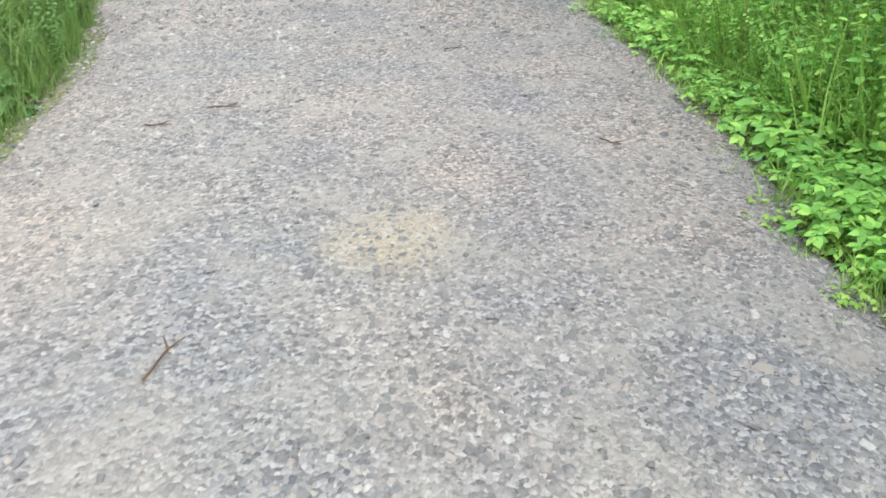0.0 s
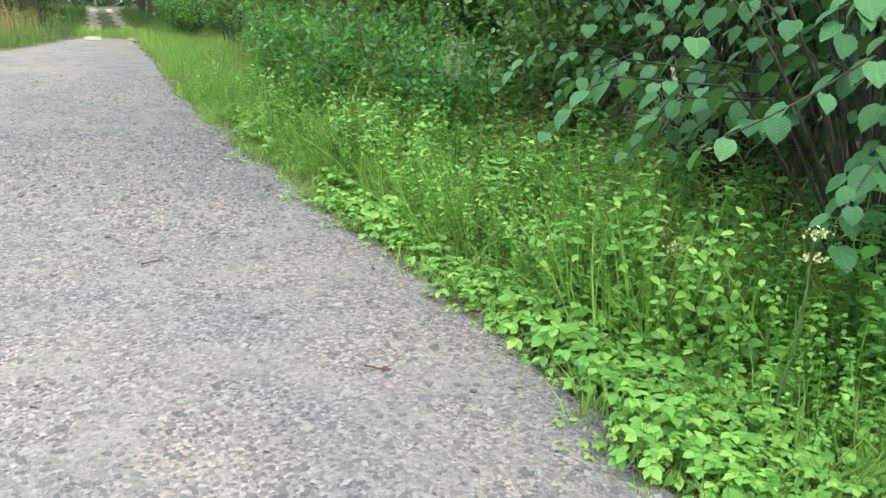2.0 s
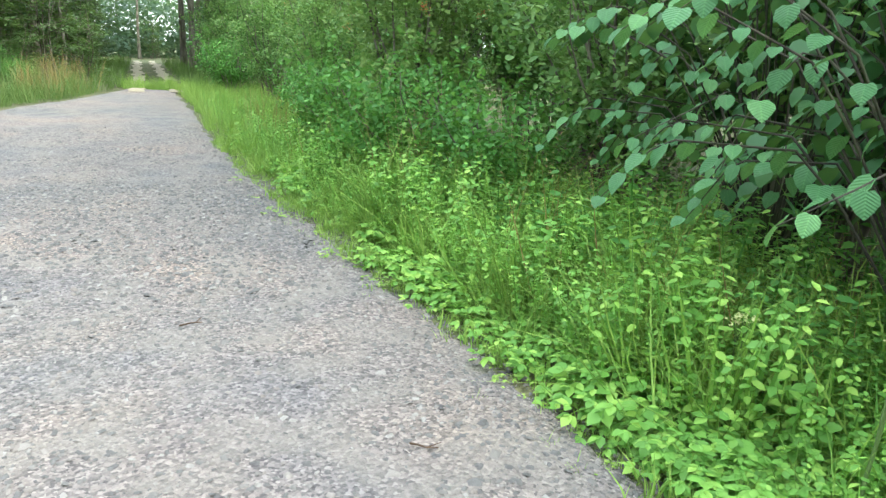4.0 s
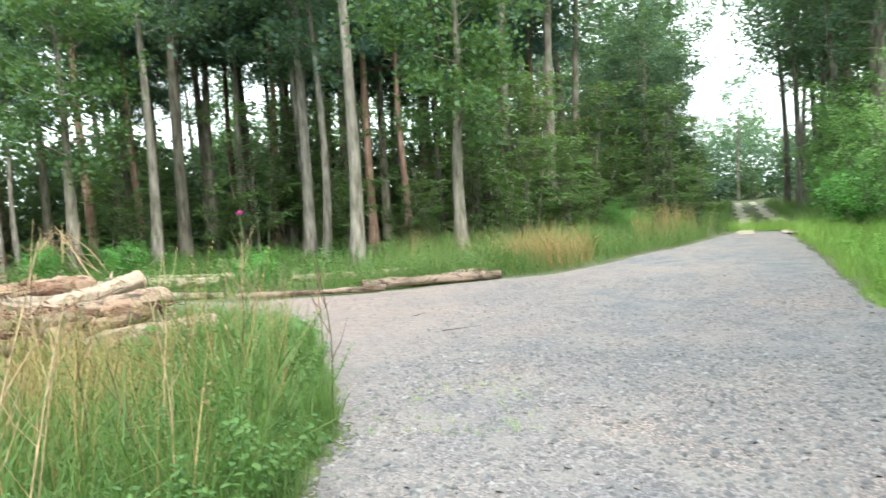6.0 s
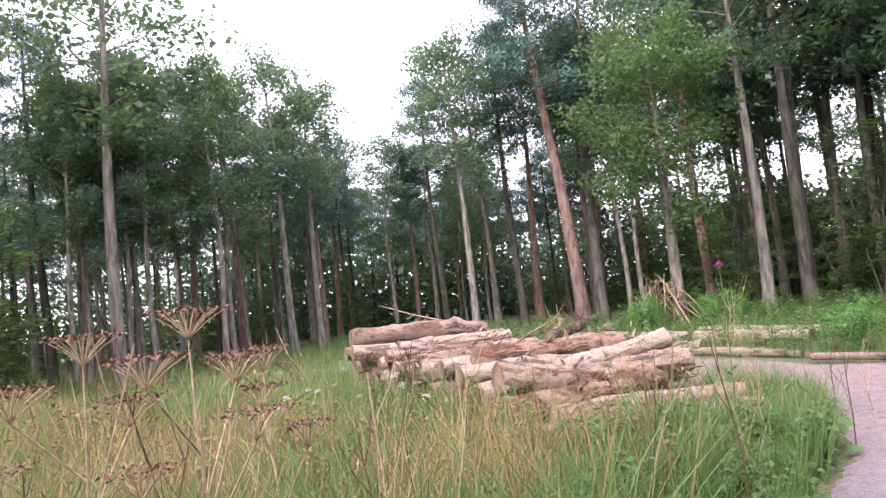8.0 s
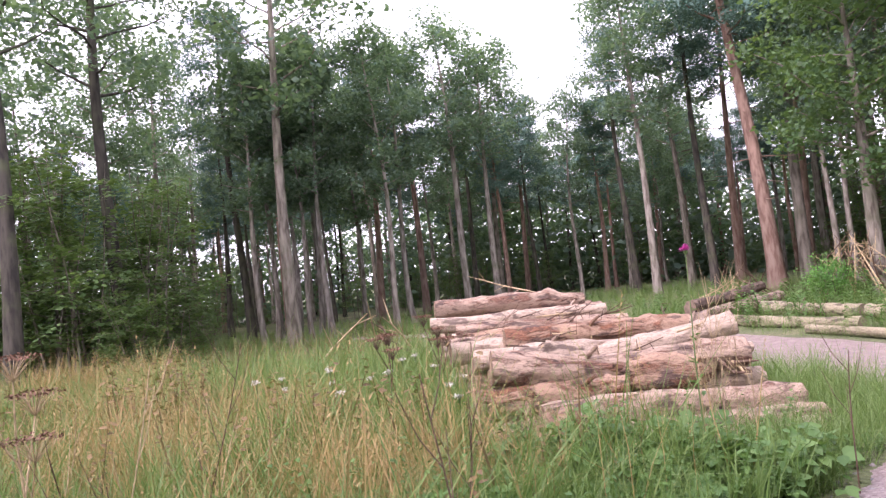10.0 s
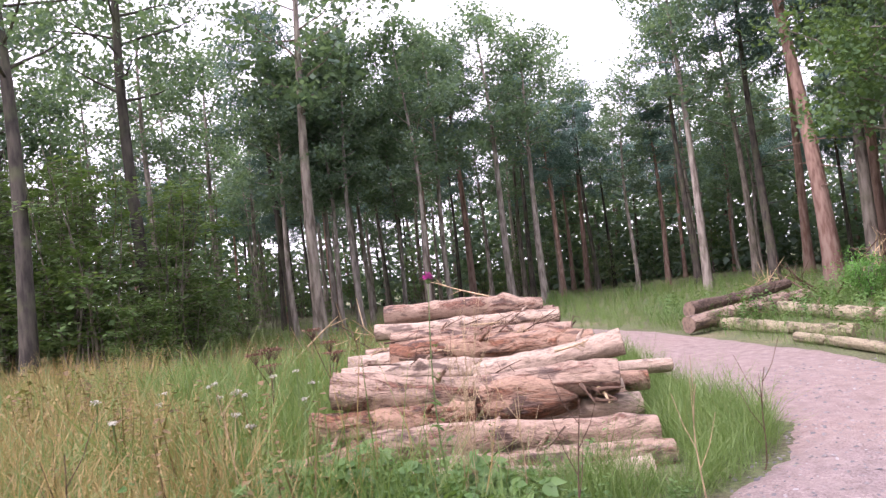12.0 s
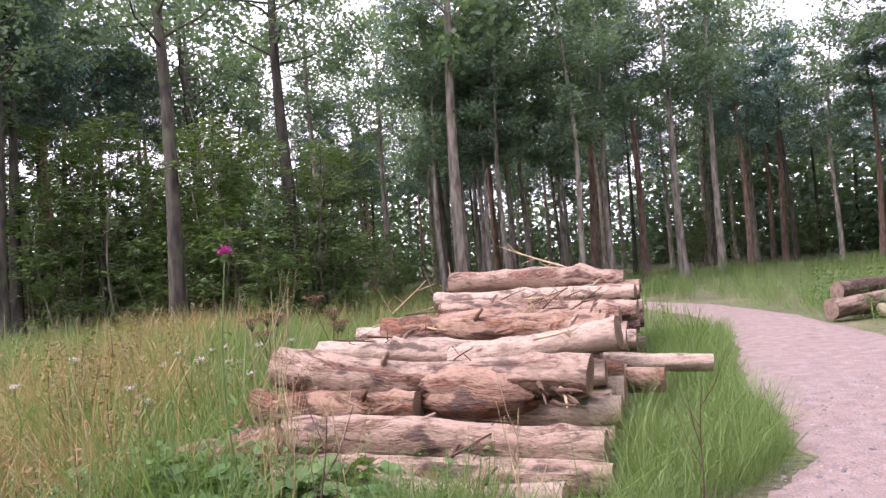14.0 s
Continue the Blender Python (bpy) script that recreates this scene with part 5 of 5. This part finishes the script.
# the logs beneath, in layers that step down towards the road
rng = np.random.default_rng(11)
k = 40
for layer in range(5):
    z = 0.03 + layer * 0.185
    xs = np.arange(-11.6, -5.5, 0.245) + (0.12 if layer % 2 else 0)
    for x0 in xs:
        roof = np.interp(x0, [-11.8, -11.2, -10.6, -8.2, -7.2, -6.7, -6.2, -5.9, -5.5], [0.90, 0.84, 0.62, 0.58, 0.42, 0.26, 0.08, -0.02, -0.1])
        if z > roof:
            continue
        s0, s1 = rng.uniform(-0.34, 0.30, 2)
        m = int(rng.integers(0, 3))
        felled_log((x0 + rng.uniform(-0.07, 0.07), 8.7 + s0, z), (x0 + rng.uniform(-0.07, 0.07), 11.0 + s1 * 0.6, z + rng.uniform(-0.02, 0.02)),
                   rng.uniform(0.085, 0.135), LOGS[m], (PINKISH, PALE, ORANGE)[m], 4, 0.07, k, stub=False)
        k += 1

# bark strips and twigs caught between the logs
for i in range(20):
    x0 = rng.uniform(-11.2, -5.6)
    z0 = float(np.interp(x0, [-11.8, -10.6, -8.2, -7.2, -6.7, -6.2, -5.6], [1.1, 0.84, 0.80, 0.76, 0.60, 0.36, 0.16]))
    y0, a, ln_ = rng.uniform(8.7, 10.9), rng.uniform(-70, 70), rng.uniform(0.25, 0.7)
    ob = root("twig", pose(x0, y0, z0, rng.uniform(-15, 25), 0, a), "broken dry twig caught among the logs", "twig", "twigs among the logs")
    p = smooth_line((0, -ln_ / 2, 0), (0, ln_ / 2, rng.uniform(0, 0.12)), 6, 0.04)
    g = Geo().add(*tube(p, 0.011 * np.linspace(1, 0.35, 6), 5))
    for f in (2, 3, 4):
        g.add(*tube([p[f], p[f] + rng.uniform(-0.07, 0.07, 3), p[f] + rng.uniform(-0.14, 0.14, 3)], [0.005, 0.004, 0.002], 4, False))
    g.part("branchlet", STEM_B if i % 4 else STEM_D, ob, smooth=True)

branch = root("fallen_branch", pose(-11.5, 9.9, 1.10), "thin bare branch lying on the top log", "branch")
p = smooth_line((0.1, 0.35, 0.02), (-0.25, -0.75, 0.42), 8, 0.05)
Geo().add(*tube(p, 0.016 * np.linspace(1, 0.3, 8), 6)).part("branch", STEM_D, branch, smooth=True)
for f, d in ((3, (0.1, -0.2, -0.06)), (4, (-0.1, -0.25, 0.12)), (5, (0.05, -0.1, 0.15))):
    Geo().add(*tube([p[f], p[f] + np.array(d) * 0.6, p[f] + np.array(d)], [0.008, 0.006, 0.003], 5)).part("side_twig", STEM_D, branch, smooth=True)

# dark logs and pale poles across the bend
OTHER = "logs lying beyond the road"
for i, (a, b, r, m, label) in enumerate((
    ((-13.5, 13.75, 0.14), (-15.75, 17.0, 0.27), 0.15, LOG_BROWN, "long brown felled log resting on another"),
    ((-14.5, 14.1, 0.14), (-16.7, 17.0, 0.20), 0.14, LOG_BROWN, "long brown felled log beside the road"),
    ((-14.0, 13.95, 0.36), (-16.15, 16.8, 0.52), 0.12, LOG_GREY, "dark thin log lying on two others"),
    ((-15.3, 16.0, 0.12), (-12.3, 16.45, 0.12), 0.13, LOG_PALE, "pale peeled log lying in the grass"),
    ((-12.1, 16.5, 0.10), (-9.2, 16.4, 0.10), 0.12, LOG_PALE, "pale broken log lying in the grass"),
    ((-14.0, 14.5, 0.06), (-10.8, 15.35, 0.06), 0.10, LOG_PALE, "pale thin pole lying in the grass"),
    ((-11.2, 14.62, 0.05), (-8.2, 14.9, 0.05), 0.07, LOG_PALE, "pale thin pole along the gravel's edge"),
    ((-7.6, 14.35, 0.04), (-5.1, 15.3, 0.04), 0.05, LOG_BROWN, "thin grey pole along the gravel's edge"),
    ((-5.6, 15.35, 0.07), (-3.3, 16.85, 0.07), 0.085, LOG_BROWN, "weathered grey log along the gravel's edge"),
    ((-4.8, 16.0, 0.07), (-3.6, 17.0, 0.09), 0.09, LOG_BROWN, "short weathered grey log at the gravel's edge"),
    ((-7.9, 17.1, 0.08), (-5.2, 17.6, 0.08), 0.08, LOG_PALE, "pale pole lying in the weeds"),
    ((-13.2, 17.6, 0.08), (-9.6, 18.3, 0.08), 0.09, LOG_PALE, "pale pole lying in the grass"),
)):
    felled_log(a, b, r, m, label, 2, 0.06, 300 + i, OTHER, stub=i < 4, end=SAWN_OLD)


# brushwood leaning against the oak
def brushwood(name, x, y, n, high, label):
    ob = root(name, pose(x, y, 0), label, "branches")
    for i in range(n):
        a = i * 2.4 + uni(-0.5, 0.5)
        out = uni(0.5, 1.6)
        ln = smooth_line((math.cos(a) * out, math.sin(a) * out, -0.05), (math.cos(a) * 0.15 + uni(-0.3, 0.3), math.sin(a) * 0.15, high * uni(0.6, 1.1)), 7, 0.12)
        g = Geo().add(*tube(ln, 0.03 * (1 - 0.7 * np.linspace(0, 1, 7)), 6))
        for f in (3, 4, 5):
            d = uni(-0.4, 0.4, 3) + np.array([0, 0, 0.25])
            g.add(*tube([ln[f], ln[f] + d * 0.6, ln[f] + d], [0.012, 0.009, 0.004], 4, False))
        g.part("branch", STEM_D if i % 3 else STEM_B, ob, smooth=True)
    return ob


brushwood("branch_heap", -16.2, 19.3, 21, 1.5, "bare dead branches leaning against a tree foot")
brushwood("branch_heap", -19.5, 18.0, 8, 0.8, "low heap of bare dead branches")
brushwood("branch_heap", -13.2, 7.6, 5, 1.1, "few bare dead branches behind the log pile")


# ---- single plants of the meadow ----
def thistle():
    ob = root("thistle", pose(-4.42, 9.49, float(ground_height(-4.42, 9.49))), "tall thin thistle with one pink flower head", "flower")
    ln = smooth_line((0, 0, -0.05), (0, 0, 1.58), 10, 0.05)
    ln[:, :2] -= ln[-1, :2] * np.linspace(0, 1, 10)[:, None]
    Geo().add(*tube(ln, np.linspace(0.007, 0.003, 10), 5, False)).part("stem", STEM_G, ob, smooth=True)
    n = 16
    z = uni(0.1, 1.2, n)
    Geo().add(*scatter((OVAL[0] * np.array([0.5, 1, 1]), OVAL[1]), np.stack([0 * z, 0 * z, z], -1), turn(uni(0, 6.28, n), uni(0.2, 0.8, n), uni(-0.2, 0.2, n)), 0.16 - 0.09 * z)).part("leaf_rosette", WEED, ob)
    n = 70
    p = np.tile(np.array([[0, 0, 1.585]]), (n, 1))
    Geo().add(*scatter((DIAMOND[0] * np.array([0.35, 1, 1]), DIAMOND[1]), p, turn(uni(0, 6.28, n), uni(0.0, 1.5, n), uni(-0.3, 0.3, n)), uni(0.035, 0.055, n))).part("flower_head", PINK, ob, "round pink flower head")
    u = np.linspace(0, 1, 5)
    Geo().add(*tube(np.stack([0 * u, 0 * u, 1.555 + 0.035 * u], -1), 0.016 * np.array([0.3, 0.9, 1.0, 0.9, 0.6]), 8)).part("bud_cup", STEM_G, ob, smooth=True)
    return ob


thistle()


def umbel_plant(name, stem, head, x, y, h, rays, spread, label, lean=(0, 0), arms=3, heads=True):
    """A tall umbellate stalk: side arms, each with a fan of rays, seed clusters at their ends."""
    ob = root(name, pose(x, y, float(ground_height(x, y))), label, "weed")
    ln = smooth_line((0, 0, -0.05), (lean[0], lean[1], h * 0.8), 8, 0.03)
    g = Geo().add(*tube(ln, np.linspace(0.011, 0.005, 8), 6, False))
    hd, fan = [], Geo()
    forks = [(ln[-1], np.array([lean[0], lean[1], h]))]
    for i in range(arms):
        a, f = i * 2.3 + uni(0, 1), ln[4 + i % 3]
        forks.append((f, f + np.array([math.cos(a) * spread * 1.6, math.sin(a) * spread * 1.6, uni(0.25, 0.45)])))
    for s, e in forks:
        g.add(*tube([s, s * 0.5 + e * 0.5, e], [0.006, 0.005, 0.004], 5, False))
        for j in range(rays):
            a = j * 2.4
            t = e + np.array([math.cos(a), math.sin(a), 0]) * spread * math.sqrt((j + 0.5) / rays) + np.array([0, 0, 0.12])
            fan.add(*tube([e, e * 0.5 + t * 0.5 + np.array([0, 0, 0.01]), t], [0.0025, 0.002, 0.0015], 3, False))
            hd.append(t)
    g.part("stalk", stem, ob, smooth=True)
    fan.part("umbel", stem, ob)["kind"] = "stuff"
    if heads:
        hd = np.repeat(np.array(hd), 9, axis=0) + RNG.normal(size=(len(hd) * 9, 3)) * np.array([0.014, 0.014, 0.006])
        Geo().add(*scatter(DIAMOND, hd, any_turn(len(hd), 1.0), uni(0.012, 0.024, len(hd)))).part("seed_head", head, ob)["kind"] = "stuff"
    return ob


GROUP_U = "withered umbel plants in the meadow"
for i, (x, y, h, sp) in enumerate(((-3.15, 5.2, 1.5, 0.17), (-3.3, 4.8, 1.45, 0.16), (-2.9, 4.3, 1.55, 0.15), (-3.7, 5.6, 1.3, 0.13), (-7.9, 7.6, 0.95, 0.1), (-8.2, 8.2, 0.9, 0.1))):
    tagged(umbel_plant("dead_hogweed", STEM_D if i < 4 else STEM_B, UMBEL, x, y, h, 20, sp, "withered brown hogweed with flat seed heads"), group=GROUP_U)


def bare_stalk(x, y, h, lean, mat, label, r=0.006, arms=4):
    ob = root("dry_stalk", pose(x, y, float(ground_height(x, y))), label, "weed", "bare stalks in the meadow")
    ln = smooth_line((0, 0, -0.05), (lean[0], lean[1], h), 8, 0.04)
    Geo().add(*tube(ln, np.linspace(r, r * 0.45, 8), 5, False)).part("stalk", mat, ob, smooth=True)
    for i in range(arms):
        a, s = uni(0, 6.28), ln[3 + i % 4]
        pts = [s, s + np.array([math.cos(a) * 0.08, math.sin(a) * 0.08, 0.12]), s + np.array([math.cos(a) * 0.15, math.sin(a) * 0.15, 0.3])]
        Geo().add(*tube(pts, [r * 0.5, r * 0.4, r * 0.25], 4, False)).part("side_stem", mat, ob, smooth=True)
    return ob


for x, y, h, lean, mat in ((-2.6, 4.6, 1.5, (0.1, 0.35), STEM_D), (-2.65, 4.55, 1.5, (-0.1, -0.3), STEM_D), (-2.7, 4.8, 1.2, (0.0, 0.5), STEM_D),
                           (-3.45, 7.75, 1.0, (0.02, 0.03), STEM_B), (-3.92, 10.15, 0.85, (0.0, 0.04), STEM_B), (-2.62, 7.62, 1.2, (0.02, -0.08), STEM_B),
                           (-4.3, 10.9, 0.8, (0.03, 0.03), STEM_D), (-4.6, 9.9, 0.8, (0.0, 0.05), STEM_D), (-5.2, 11.6, 0.7, (0.02, 0.1), STEM_B), (-4.9, 8.1, 1.0, (0.0, -0.05), STEM_D)):
    bare_stalk(x, y, h, lean, mat, "bare dry brown weed stalk standing in the grass")
for i in range(26):
    x, y = uni(-4.6, -2.5), uni(2.6, 6.4)
    bare_stalk(x, y, uni(0.8, 1.5), (uni(-0.35, 0.35), uni(-0.45, 0.45)), STEM_D if i % 3 else STEM_B, "bare dry weed stalk leaning in the grass", 0.005)
for i in range(6):
    bare_stalk(-4.55 + uni(-0.08, 0.08), 9.6 + uni(-0.1, 0.1), uni(1.0, 1.4), (uni(-0.1, 0.1), uni(-0.02, 0.14)), STEM_D, "pale dry willowherb stalk beside a thistle", 0.004, 9)
for i in range(9):
    bare_stalk(uni(3.1, 3.7), uni(6.0, 8.2), uni(0.9, 1.35), (uni(-0.3, 0.2), uni(-0.2, 0.2)), STEM_D, "dry bare stalk at the shrubs' foot", 0.004, 6)
for i in range(15):
    x, y = uni(-8.2, -5.2), uni(6.0, 8.3)
    tagged(umbel_plant("yarrow", STEM_G, WHITE, x, y, uni(0.5, 0.72), 7, 0.014, "green yarrow with a small flat white flower head", arms=0), group="white flowers in the meadow")
for x, y, h in ((2.5, 2.45, 0.72), (2.62, 3.2, 0.4)):
    umbel_plant("meadowsweet", STEM_G, CREAM, x, y, h, 6, 0.035, "green weed with small cream flower head", arms=1)


# ---- sticks on the gravel ----
for x, y, a, ln_ in ((-0.67, 1.87, 68, 0.23), (-0.83, 4.12, 6, 0.2), (-1.14, 3.84, -8, 0.14), (1.24, 3.48, -40, 0.13), (0.6, 5.2, 10, 0.14), (-2.6, 11.2, 40, 0.5), (-3.5, 12.3, 70, 0.3)):
    z = float(road_height(x, y))
    stick = root("stick", pose(x, y, z, 0, 0, a), "thin dark dead twig lying on the gravel", "twig", "twigs on the road")
    p = smooth_line((-ln_ / 2, 0, 0.012), (ln_ / 2, 0, 0.012), 6, 0.02)
    g = Geo().add(*tube(p, 0.005 * np.linspace(1, 0.5, 6), 5))
    g.add(*tube([p[3], p[3] + np.array([0.05, 0.05, 0.004])], [0.004, 0.002], 4))
    g.part("twig", STEM_B, stick, smooth=True)

# single larger stones that lie loose on the road
road_ob = bpy.data.objects["road"]
shapes = []
for s in range(4):
    v = CHIP[0] * (1 + 0.25 * RNG.normal(size=CHIP[0].shape))
    shapes.append(grid_mesh("stone", v, CHIP[1], [STONE_ONE]))
for i in range(280):
    x, y = uni(-1.75, 1.85), 0.8 + 7.5 * uni(0, 1) ** 1.3
    s = uni(0.03, 0.062)
    stone = new("stone", shapes[i % 4])
    stone.parent = road_ob
    stone.matrix_basis = pose(x, y, float(road_height(x, y)) + s * 0.08, uni(-15, 15), uni(-15, 15), uni(0, 360)) @ Matrix.Diagonal((s, s * uni(0.6, 1), s * uni(0.45, 0.7), 1))
